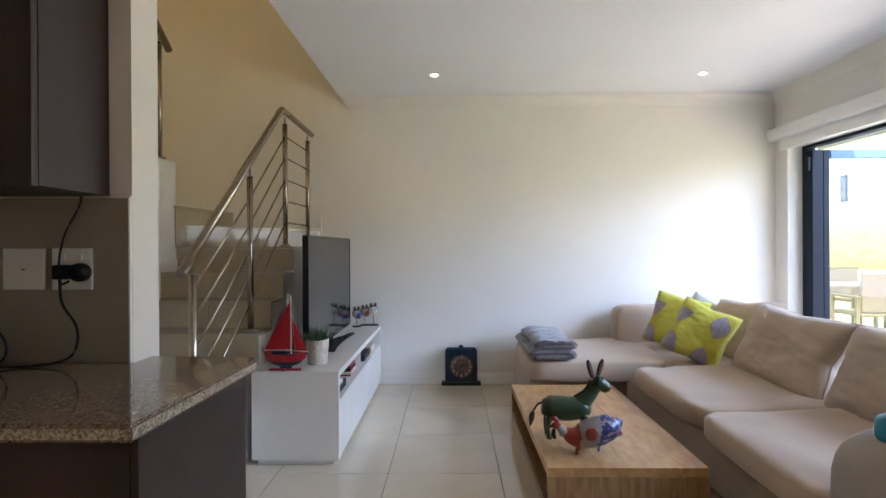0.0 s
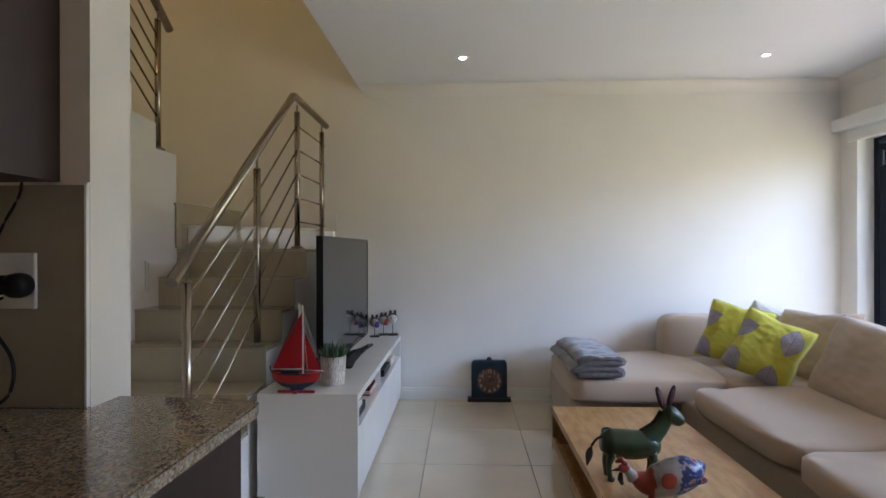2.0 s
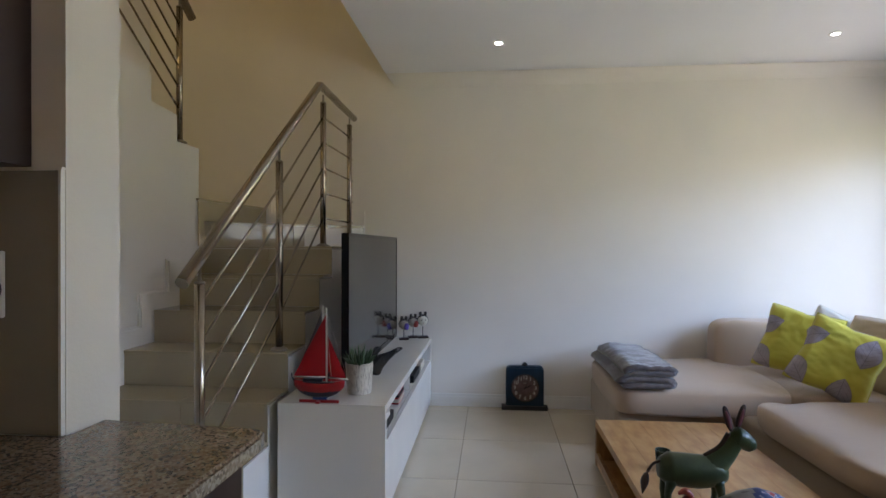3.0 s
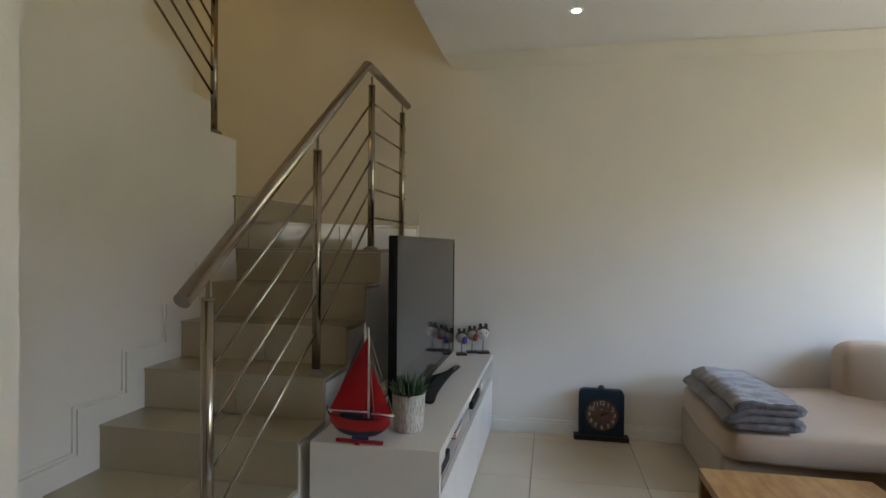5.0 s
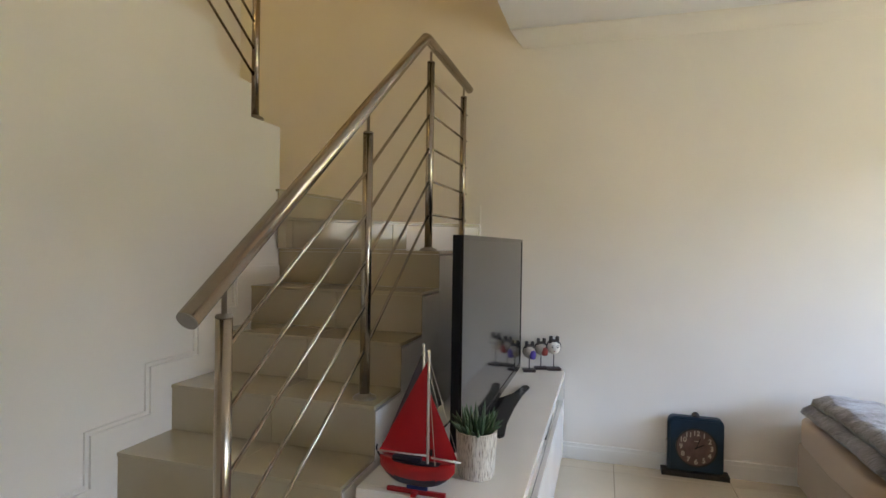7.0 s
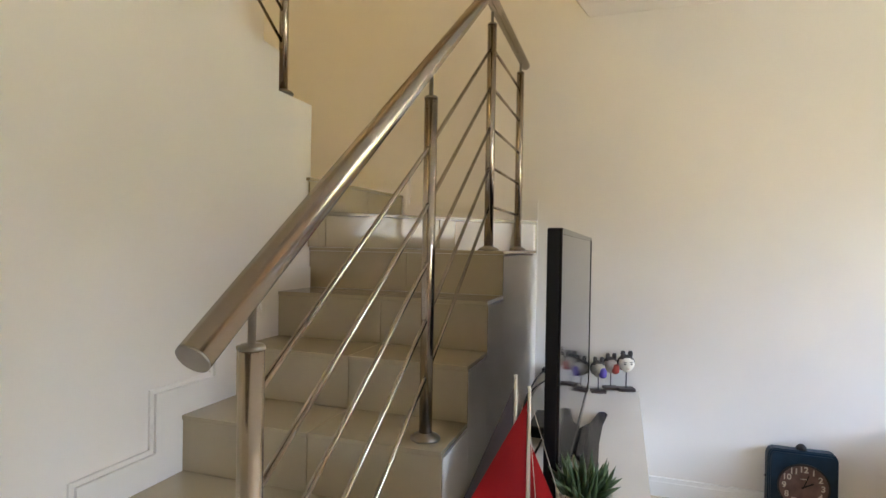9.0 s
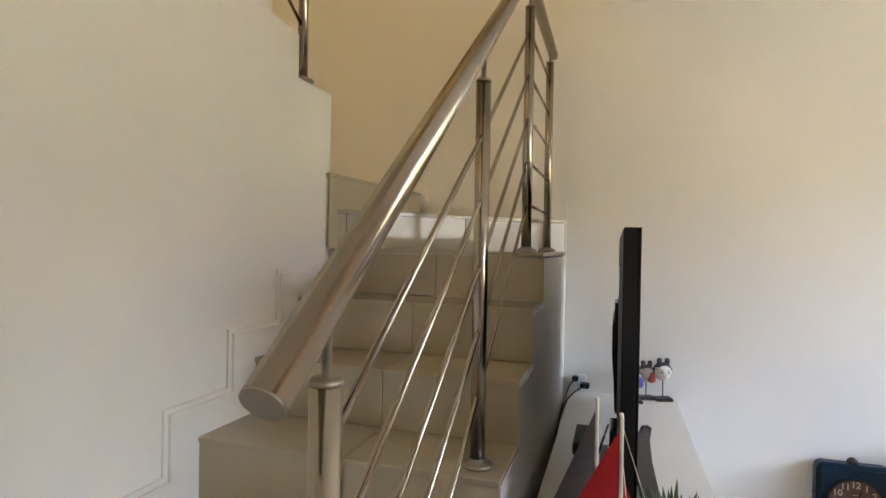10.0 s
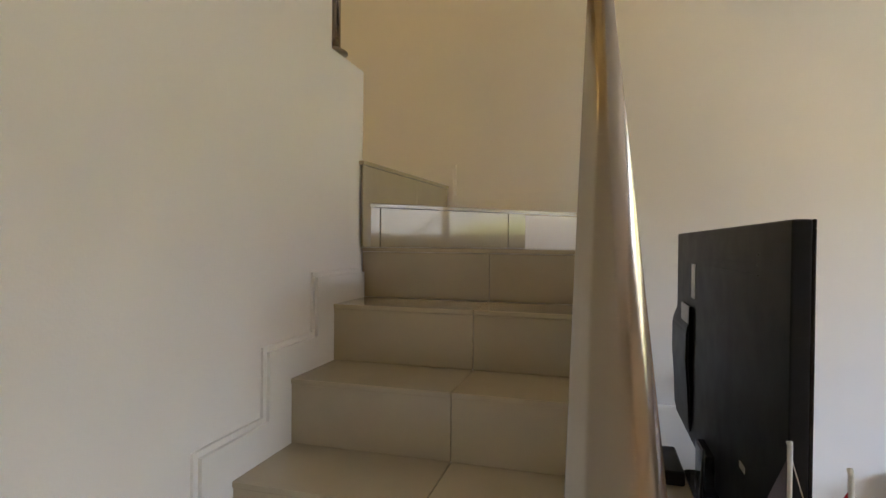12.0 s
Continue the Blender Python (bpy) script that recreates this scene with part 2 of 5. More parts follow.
def cushion_mat(ground=(0.56, 0.50, 0.05, 1), name="yellow_leaf_print_cotton"):
    """Cloth printed with mauve-grey leaves, each with an outline and veins."""
    m = mat(name, ground[:3], 0.9, bump=0.3, bscale=400, sheen=0.2)
    nt = m.node_tree
    b = nt.nodes["Principled BSDF"]

    def node(kind, op=None, *vals):
        n = nt.nodes.new(kind)
        if op:
            n.operation = op
        for i, v in enumerate(vals):
            if isinstance(v, (int, float)):
                n.inputs[i].default_value = v
            elif v is not None:
                nt.links.new(v, n.inputs[i])
        return n

    M = "ShaderNodeMath"
    tc = node("ShaderNodeTexCoord")
    mp = node("ShaderNodeMapping")
    mp.inputs["Scale"].default_value = (4.4, 4.4, 1)
    nt.links.new(tc.outputs["Object"], mp.inputs[0])
    v = node("ShaderNodeTexVoronoi")
    v.voronoi_dimensions = "2D"
    v.inputs["Scale"].default_value, v.inputs["Randomness"].default_value = 1.0, 0.55
    nt.links.new(mp.outputs[0], v.inputs["Vector"])
    loc = node("ShaderNodeVectorMath", "SUBTRACT", mp.outputs[0], v.outputs["Position"])
    bw = node("ShaderNodeRGBToBW")
    nt.links.new(v.outputs["Color"], bw.inputs[0])
    ang = node(M, "MULTIPLY", bw.outputs[0], 9.0)
    rot = node("ShaderNodeVectorRotate")
    rot.rotation_type = "Z_AXIS"
    nt.links.new(loc.outputs[0], rot.inputs["Vector"]), nt.links.new(ang.outputs[0], rot.inputs["Angle"])
    sp = node("ShaderNodeSeparateXYZ")
    nt.links.new(rot.outputs[0], sp.inputs[0])
    ax = node(M, "ABSOLUTE", sp.outputs[0])
    a = node(M, "DIVIDE", ax.outputs[0], 0.27)
    y2 = node(M, "DIVIDE", sp.outputs[1], 0.42)
    y3 = node(M, "POWER", node(M, "ABSOLUTE", y2.outputs[0]).outputs[0], 1.8)
    f = node(M, "ADD", a.outputs[0], y3.outputs[0])
    leaf = node(M, "LESS_THAN", f.outputs[0], 1.0)
    inner = node(M, "LESS_THAN", f.outputs[0], 0.93)
    rib = node(M, "LESS_THAN", ax.outputs[0], 0.008)
    slope = node(M, "ADD", sp.outputs[1], node(M, "MULTIPLY", ax.outputs[0], -0.9).outputs[0])
    vein = node(M, "LESS_THAN", node(M, "FRACT", node(M, "MULTIPLY", slope.outputs[0], 9.0).outputs[0]).outputs[0], 0.09)
    ribs = node(M, "MAXIMUM", rib.outputs[0], vein.outputs[0])
    line = node(M, "MAXIMUM", node(M, "SUBTRACT", leaf.outputs[0], inner.outputs[0]).outputs[0], node(M, "MULTIPLY", ribs.outputs[0], leaf.outputs[0]).outputs[0])
    m1 = node("ShaderNodeMix")
    m1.data_type = "RGBA"
    m1.inputs[6].default_value, m1.inputs[7].default_value = ground, (0.38, 0.33, 0.35, 1)
    nt.links.new(leaf.outputs[0], m1.inputs[0])
    m2 = node("ShaderNodeMix")
    m2.data_type = "RGBA"
    m2.inputs[7].default_value = (0.22, 0.18, 0.20, 1)
    nt.links.new(node(M, "MULTIPLY", line.outputs[0], 0.75).outputs[0], m2.inputs[0])
    nt.links.new(m1.outputs[2], m2.inputs[6])
    nt.links.new(m2.outputs[2], b.inputs["Base Color"])
    return m


M_CUSH = cushion_mat()
M_CUSHW = cushion_mat((0.60, 0.57, 0.50, 1), "pale_leaf_print_cotton")


def pot_mat():
    m = ramp_mat("ribbed_cream_ceramic", [(0.36, (0.25, 0.21, 0.16)), (0.47, (0.60, 0.55, 0.47)), (0.7, (0.70, 0.66, 0.58))], 330, 0.55, stretch=(1, 1, 0.10), bump=0.5, detail=2)
    return m


M_POT = pot_mat()

# ---- helpers ----


def mesh_from(bm, name):
    bm.normal_update()
    me = bpy.data.meshes.new(name)
    bm.to_mesh(me)
    bm.free()
    return me


def smooth(me, on=True):
    for p in me.polygons:
        p.use_smooth = on


def part(name, bm, material, parent=None, label="", sm=False, loc=None, kind=""):
    me = mesh_from(bm, name)
    me.materials.append(material)
    if sm:
        smooth(me)
    ob = new(name, me)
    if parent is not None:
        ob.parent = parent
    if loc is not None:
        ob.location = loc
    tagged(ob, label=label, kind=kind)
    return ob


def thing(name, label, category, loc=(0, 0, 0), group=""):
    e = new(name)
    e.empty_display_size = 0.05
    e.location = loc
    return tagged(e, label=label, category=category, group=group)


def box(bm, x0, x1, y0, y1, z0, z1, bev=0.0, seg=2):
    r = bmesh.ops.create_cube(bm, size=1)
    vs = r["verts"]
    for v in vs:
        v.co = Vector(((x0 + x1) / 2 + v.co.x * (x1 - x0), (y0 + y1) / 2 + v.co.y * (y1 - y0), (z0 + z1) / 2 + v.co.z * (z1 - z0)))
    if bev:
        es = list({e for v in vs for e in v.link_edges})
        bmesh.ops.bevel(bm, geom=es, offset=bev, segments=seg, affect="EDGES", profile=0.5)
    return bm


def bx(x0, x1, y0, y1, z0, z1, bev=0.0, seg=2):
    return box(bmesh.new(), x0, x1, y0, y1, z0, z1, bev, seg)


def struct(name, bm, material):
    return part(name, bm, material, kind="structure")


def cyl(bm, a, b, r0, r1=None, n=16, caps=True):
    a, b = Vector(a), Vector(b)
    r1 = r0 if r1 is None else r1
    d = (b - a)
    q = d.to_track_quat("Z", "Y").to_matrix().to_4x4()
    bmesh.ops.create_cone(bm, cap_ends=caps, segments=n, radius1=r0, radius2=r1, depth=d.length, matrix=Matrix.Translation((a + b) / 2) @ q)
    return bm


def prism(bm, pts, z0, z1):
    """Plan polygon, extruded up."""
    lo = [bm.verts.new((x, y, z0)) for x, y in pts]
    hi = [bm.verts.new((x, y, z1)) for x, y in pts]
    bm.faces.new(hi)
    bm.faces.new(lo[::-1])
    n = len(pts)
    for i in range(n):
        bm.faces.new((lo[i], lo[(i + 1) % n], hi[(i + 1) % n], hi[i]))
    bmesh.ops.recalc_face_normals(bm, faces=bm.faces)
    return bm


def slab_x(bm, pts, x0, x1):
    """Polygon in y, z, extruded along x."""
    lo = [bm.verts.new((x0, y, z)) for y, z in pts]
    hi = [bm.verts.new((x1, y, z)) for y, z in pts]
    bm.faces.new(hi)
    bm.faces.new(lo[::-1])
    n = len(pts)
    for i in range(n):
        bm.faces.new((lo[i], lo[(i + 1) % n], hi[(i + 1) % n], hi[i]))
    bmesh.ops.recalc_face_normals(bm, faces=bm.faces)
    return bm


def slab_y(bm, pts, y0, y1):
    """Polygon in x, z, extruded along y."""
    lo = [bm.verts.new((x, y0, z)) for x, z in pts]
    hi = [bm.verts.new((x, y1, z)) for x, z in pts]
    bm.faces.new(hi)
    bm.faces.new(lo[::-1])
    n = len(pts)
    for i in range(n):
        bm.faces.new((lo[i], lo[(i + 1) % n], hi[(i + 1) % n], hi[i]))
    bmesh.ops.recalc_face_normals(bm, faces=bm.faces)
    return bm


def tube(bm, pts, r, n=10):
    """A round tube along a line of points."""
    pts = [Vector(p) for p in pts]
    rings = []
    for i, p in enumerate(pts):
        d = (pts[min(i + 1, len(pts) - 1)] - pts[max(i - 1, 0)]).normalized()
        up = Vector((0, 0, 1)) if abs(d.z) < 0.9 else Vector((1, 0, 0))
        s = d.cross(up).normalized()
        u = s.cross(d)
        rr = r[i] if isinstance(r, (list, tuple)) else r
        rings.append([bm.verts.new(p + (s * math.cos(a) + u * math.sin(a)) * rr) for a in (2 * math.pi * k / n for k in range(n))])
    for a, b in zip(rings, rings[1:]):
        for k in range(n):
            bm.faces.new((a[k], a[(k + 1) % n], b[(k + 1) % n], b[k]))
    bm.faces.new(rings[0][::-1])
    bm.faces.new(rings[-1])
    bmesh.ops.recalc_face_normals(bm, faces=bm.faces)
    return bm


def curve_pts(ctrl, n=24):
    """Catmull-Rom through the control points."""
    c = [Vector(p) for p in ctrl]
    c = [2 * c[0] - c[1]] + c + [2 * c[-1] - c[-2]]
    out = []
    segs = len(c) - 3
    for i in range(n + 1):
        u = i / n * segs
        k = min(int(u), segs - 1)
        t = u - k
        p0, p1, p2, p3 = c[k : k + 4]
        out.append(0.5 * ((2 * p1) + (p2 - p0) * t + (2 * p0 - 5 * p1 + 4 * p2 - p3) * t * t + (3 * p1 - p0 - 3 * p2 + p3) * t ** 3))
    return out


def lathe(bm, profile, n=28, centre=(0, 0, 0), ring=False):
    cx, cy, cz = centre
    rings = [[bm.verts.new((cx + r * math.cos(2 * math.pi * k / n), cy + r * math.sin(2 * math.pi * k / n), cz + z)) for k in range(n)] for r, z in profile]
    for a, b in zip(rings, rings[1:]):
        for k in range(n):
            bm.faces.new((a[k], a[(k + 1) % n], b[(k + 1) % n], b[k]))
    if ring:
        for k in range(n):
            bm.faces.new((rings[-1][k], rings[-1][(k + 1) % n], rings[0][(k + 1) % n], rings[0][k]))
    else:
        if profile[0][0] > 1e-4:
            bm.faces.new(rings[0][::-1])
        if profile[-1][0] > 1e-4:
            bm.faces.new(rings[-1])
    bmesh.ops.recalc_face_normals(bm, faces=bm.faces)
    return bm


def sgnpow(v, p):
    return math.copysign(abs(v) ** p, v)


def soft_box(sx, sy, sz, power=0.35, n=22, m=14, puff=0.0, wob=0.0, seed=0, crease=0.0):
    """A padded block (superellipsoid) centred on the origin, with uneven padding."""
    bm = bmesh.new()
    rings = []
    for i in range(1, m):
        v = -math.pi / 2 + math.pi * i / m
        cv, sv = sgnpow(math.cos(v), power), sgnpow(math.sin(v), power)
        ring = []
        for k in range(n * 2):
            u = -math.pi + math.pi * k / n
            x, y, z = cv * sgnpow(math.cos(u), power), cv * sgnpow(math.sin(u), power), sv
            q = Vector((x * sx / 2, y * sy / 2, z * sz / 2))
            w = noise.noise(Vector((q.x * 4 + seed * 7.3, q.y * 4, q.z * 4))) * wob
            w += noise.noise(Vector((q.x * 14 + seed * 3.1, q.y * 14, q.z * 9))) * wob * 0.35
            f = (1 - x * x) * (1 - y * y)
            q.z += (puff * max(0, f) * (1 if z > 0 else -0.4) + w)
            if crease:
                c = noise.noise(Vector((q.x * 13 + seed, q.y * 30, seed * 1.7))) + 0.6 * noise.noise(Vector((q.x * 34, q.y * 52 + seed, 2.0)))
                q.z += crease * c * 0.5 * (1 if z > 0 else 0.5)
                q.x += crease * 0.35 * noise.noise(Vector((q.y * 22 + seed, q.z * 40, 5.0)))
            ring.append(bm.verts.new(q))
        rings.append(ring)
    for a, b in zip(rings, rings[1:]):
        for k in range(2 * n):
            bm.faces.new((a[k], a[(k + 1) % (2 * n)], b[(k + 1) % (2 * n)], b[k]))
    bm.faces.new(rings[0][::-1])
    bm.faces.new(rings[-1])
    bmesh.ops.recalc_face_normals(bm, faces=bm.faces)
    return bm


def pillow(w, h, t, n=26, seed=0, wob=0.01, ear=0.10):
    """A scatter cushion, seamed round its edge, with pulled corners; lies in the x, y plane."""
    bm = bmesh.new()
    top, bot = {}, {}
    for i in range(n + 1):
        for j in range(n + 1):
            u, v = -1 + 2 * i / n, -1 + 2 * j / n
            pinch = 1 - ear * ((1 - abs(u)) if abs(v) > abs(u) else (1 - abs(v))) * 1.0
            r = max(abs(u), abs(v))
            k = 1 - ear * (1 - min(abs(u), abs(v)) / max(r, 1e-6)) ** 1.5 * r ** 3 * 0.9
            x, y = u * w / 2 * k, v * h / 2 * k
            f = max(0.0, (1 - u ** 4) * (1 - v ** 4)) ** 0.55
            g = noise.noise(Vector((u * 1.7 + seed, v * 1.7, seed * 2.0))) * wob + noise.noise(Vector((u * 4 + seed, v * 4, 1.0))) * wob * 0.22
            g += wob * 0.55 * (1 - abs(noise.noise(Vector((u * 2.2 + seed * 3, v * 5.5 + u * 2, 3.0)))) * 5 if abs(noise.noise(Vector((u * 2.2 + seed * 3, v * 5.5 + u * 2, 3.0)))) < 0.2 else 0.0)
            edge = i in (0, n) or j in (0, n)
            top[i, j] = bm.verts.new((x, y, f * t / 2 + g * f))
            bot[i, j] = top[i, j] if edge else bm.verts.new((x, y, -f * t / 2 + g * f))
    for i in range(n):
        for j in range(n):
            bm.faces.new((top[i, j], top[i + 1, j], top[i + 1, j + 1], top[i, j + 1]))
            bm.faces.new((bot[i, j], bot[i, j + 1], bot[i + 1, j + 1], bot[i + 1, j]))
    bmesh.ops.recalc_face_normals(bm, faces=bm.faces)
    return bm


def pillow_edge(w, h, ear, n=14):
    """The seam line round a pillow's edge."""
    pts = []
    for side in range(4):
        for i in range(n):
            a = -1 + 2 * i / n
            k = 1 - ear * (1 - abs(a)) ** 1.5 * 0.9
            u, v = ((a, -1), (1, a), (-a, 1), (-1, -a))[side]
            pts.append(Vector((u * w / 2 * k, v * h / 2 * k, 0)))
    return pts + [pts[0]]


def text_part(name, body, size, material, parent, m, extrude=0.0006):
    cu = bpy.data.curves.new(name, "FONT")
    cu.body, cu.size, cu.extrude, cu.align_x, cu.align_y = body, size, extrude, "CENTER", "CENTER"
    cu.offset = size * 0.02
    ob = bpy.data.objects.new(name, cu)
    me = bpy.data.meshes.new_from_object(ob)
    bpy.data.objects.remove(ob)
    me.materials.append(material)
    o = new(name, me)
    o.parent = parent
    o.matrix_basis = m
    return o


# ---- the room ----
XL, XR, YB, YF = -2.05, 2.93, 5.60, -2.4
ZC, ZCOR, ZTOP = 2.60, 2.50, 5.25
R, G = 0.178, 0.2475
Y7, Y11 = 4.715, 4.475
XS = -1.165
XW = -2.97
VOID = -0.985

floor = struct("floor", bx(XW - 0.1, XR + 0.1, YF - 0.1, YB + 0.1, -0.12, -0.006), M_GROUT)
wall_back = struct("wall_back", bx(XW - 0.15, XR + 0.35, YB, YB + 0.2, -0.12, ZTOP + 0.1), M_WALL)
wall_stair = struct("wall_stair_outer", bx(XW - 0.15, XW, YF - 0.15, YB, -0.12, ZTOP + 0.1), M_WALL)
wall_front = struct("wall_front", bx(XW, XR + 0.25, YF - 0.15, YF, -0.12, ZC), M_WALL)
_bm = bmesh.new()
box(_bm, XR, XR + 0.25, YF, DOOR_Y0, -0.12, ZC)
box(_bm, XR, XR + 0.25, DOOR_Y1 + 0.09, YB, -0.12, ZC)
box(_bm, XR, XR + 0.25, DOOR_Y0, DOOR_Y1 + 0.09, DOOR_Z + 0.03, ZC)
wall_right = struct("wall_right", _bm, M_WALL)
_bm = bmesh.new()
box(_bm, VOID, XR + 0.25, YF, YB, ZC, ZC + 0.28)
box(_bm, XW, VOID, YF, 2.47, ZC, ZC + 0.28)
ceiling = struct("ceiling", _bm, M_CEIL)
# Unseen upper wall, run forward to y=1.2 to keep outside light out.
struct("wall_upper_void", bx(VOID, VOID + 0.12, 1.2, YB, ZC + 0.28, ZTOP), M_WALL)
struct("wall_upper_front", bx(XW, VOID, 1.2, 1.35, ZC + 0.28, ZTOP), M_WALL)
struct("ceiling_upper", bx(XW - 0.1, VOID + 0.2, 1.2, YB, ZTOP, ZTOP + 0.1), M_CEIL)
# cornice
COVE = [(0.004, 0.0), (0.008, 0.018), (0.015, 0.037), (0.025, 0.055), (0.038, 0.072), (0.054, 0.086), (0.070, 0.096)]
_bm = bmesh.new()
def cove_run(p, q, inward, cut0=0.0):
    """A cove from p to q in plan; cut0 slants its first end."""
    p, q, inward = Vector((*p, 0)), Vector((*q, 0)), Vector((*inward, 0))
    d = (q - p).normalized()
    prof = [(0.0, 0.0)] + COVE + [(0.0, ZC - ZCOR)]
    ends = []
    for base, c in ((p, cut0), (q, 0.0)):
        ends.append([_bm.verts.new(base + inward * u + d * (c * (1 - v / (ZC - ZCOR))) + Vector((0, 0, ZCOR + v))) for u, v in prof])
    n = len(prof)
    for k in range(n):
        _bm.faces.new((ends[0][k], ends[0][(k + 1) % n], ends[1][(k + 1) % n], ends[1][k]))
    _bm.faces.new(ends[0]), _bm.faces.new(ends[1][::-1])
cove_run((VOID, YB), (XR, YB), (0, -1), 0.076)
cove_run((XR, YB), (XR, YF), (-1, 0))
bmesh.ops.recalc_face_normals(_bm, faces=_bm.faces)
struct("cornice", _bm, M_WALL)
# kitchen wall with its end pier
struct("wall_kitchen", bx(XW, -0.941, 2.294, 2.440, 0, ZC), M_WALL)
# baseboards
def skirting(bm, x0, x1, y0, y1, h=0.095):
    box(bm, x0, x1, y0, y1, 0, h * 0.78, 0.0)
    dx, dy = (0, 0.004) if (x1 - x0) > (y1 - y0) else (0.004, 0)
    box(bm, x0 + dx, x1, y0 + dy, y1, h * 0.78, h, 0.0)

_bm = bmesh.new()
skirting(_bm, -1.16, XR, YB - 0.016, YB)
skirting(_bm, XR - 0.016, XR, DOOR_Y1 + 0.09, YB - 0.016)
struct("baseboard", _bm, M_TRIM)

# ---- stairs ----
def nose(k):
    return Y7 - (7 - k) * G

def nose_up(k):
    return Y11 - (k - 11) * G

stairs = thing("staircase", "winding staircase clad in glossy beige porcelain tiles", "staircase")
Z8, Z9 = 1.408, 1.555
for k in range(1, 8):
    y1 = nose(k + 1) + 0.011 if k < 7 else YB
    part("step_base", bx(XL, XS, nose(k) + 0.012, y1, 0, k * R - 0.022), M_WALL, stairs, "white painted step base")
part("step_base", prism(bmesh.new(), [(XL - 0.1, Y7 + 0.1), (XL, 4.83), (XS - 0.004, YB - 0.1), (XS - 0.004, YB), (XL - 0.1, YB)], 1.225, Z8 - 0.022), M_WALL, stairs)
part("step_base", prism(bmesh.new(), [(XL - 0.03, 4.87), (XL - 0.01, YB), (XW, YB), (XW, Y7), (XL - 0.1, Y7)], 1.384, Z9 - 0.022), M_WALL, stairs)
part("step_base", prism(bmesh.new(), [(XL - 0.1, 4.80), (XW, YB - 0.15), (XW, Y11), (XL - 0.1, Y11)], 1.585, 10 * R - 0.022), M_WALL, stairs)
for k in range(11, 16):
    part("step_base", bx(XW, XL - 0.1, nose_up(k + 1), nose_up(k), k * R - 0.35, k * R - 0.022), M_WALL, stairs)

def tread_poly(name, pts, z):
    bm = prism(bmesh.new(), pts, z - 0.014, z)
    es = [e for e in bm.edges if all(abs(v.co.z - z) < 1e-5 for v in e.verts)]
    bmesh.ops.bevel(bm, geom=es, offset=0.002, segments=1, affect="EDGES")
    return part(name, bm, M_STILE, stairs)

# stepped baseboard on the left of the flight
def step_skirt(h, back, proud):
    """Outline that climbs with the treads, h above them and back in front of them."""
    out = [(nose(1) - back, 0.0)]
    for k in range(1, 7):
        out.append((nose(k) - back, k * R + h))
        out.append((nose(k + 1) - back, k * R + h))
    out.append((Y7 - 0.012, 6 * R + h))
    out.append((Y7 - 0.012, 5.0 * R))
    out.append((nose(2), 0.0))
    return slab_x(bmesh.new(), out, XL, XL + proud)
part("stepped_baseboard", step_skirt(0.105, 0.115, 0.008), M_SKIRT, stairs)
part("stepped_moulding", step_skirt(0.091, 0.101, 0.018), M_SKIRT, stairs)
_bm = bmesh.new()
slab_y(_bm, [(XS + 0.003, 7 * R - 0.25), (XS + 0.003, 8 * R + 0.10), (-1.925, 8 * R + 0.085), (-1.925, Z9 + 0.108), (XW, Z9 + 0.108), (XW, 8.0 * R - 0.2)], YB - 0.016, YB)
slab_y(_bm, [(XS + 0.003, 8 * R + 0.062), (XS + 0.003, 8 * R + 0.072), (-1.937, 8 * R + 0.062), (-1.937, Z9 + 0.088), (XW, Z9 + 0.088), (XW, Z9 + 0.078), (-1.947, Z9 + 0.078), (-1.947, 8 * R + 0.052)], YB - 0.021, YB - 0.016)
part("landing_baseboard", _bm, M_SKIRT, stairs)

# stringer wall of the upper flight, stepped on top
out = [(2.456, 0.0), (Y7 + 0.005, 0.0), (Y7 + 0.005, 10 * R + 0.10)]
for k in range(10, 20):
    out.append((nose_up(k + 1), k * R + 0.10))
    out.append((nose_up(k + 1), (k + 1) * R + 0.10 - (0.02 if k > 9 else 0.0)))
out = [p for p in out if p[0] >= 2.456]
out.append((2.456, out[-1][1]))
wall_mid = struct("wall_stair_inner", slab_x(bmesh.new(), out, XL - 0.10, XL), M_WALL)
struct("wall_left_lower", bx(XW, XL - 0.101, 2.471, 2.60, 0, 3.0), M_WALL)

# ---- railings ----
def rail_z(y):
    return 1.133 + (y - 3.17) * 0.742

def post(parent, x, y, z0, z1, pin, name="post"):
    bm = bmesh.new()
    cyl(bm, (x, y, z0), (x, y, z1), 0.0188, n=24)
    ob = part(name, bm, M_STEEL, parent, sm=False)
    for p in ob.data.polygons:
        p.use_smooth = abs(p.normal.z) < 0.5
    bm = bmesh.new()
    lathe(bm, [(0.0, z1), (0.0195, z1), (0.0195, z1 + 0.004), (0.016, z1 + 0.008), (0.006, z1 + 0.009), (0.006, pin), (0.0, pin)], 16, (x, y, 0))
    part("pin", bm, M_STEELCAP, ob, sm=True)
    bm = bmesh.new()
    lathe(bm, [(0.043, z0 + 0.001), (0.043, z0 + 0.006), (0.036, z0 + 0.012), (0.0225, z0 + 0.017), (0.0225, z0 + 0.02), (0.0, z0 + 0.02)], 24, (x, y, 0))
    part("floor_flange", bm, M_STEELCAP, ob, "steel floor flange", sm=True)
    return ob

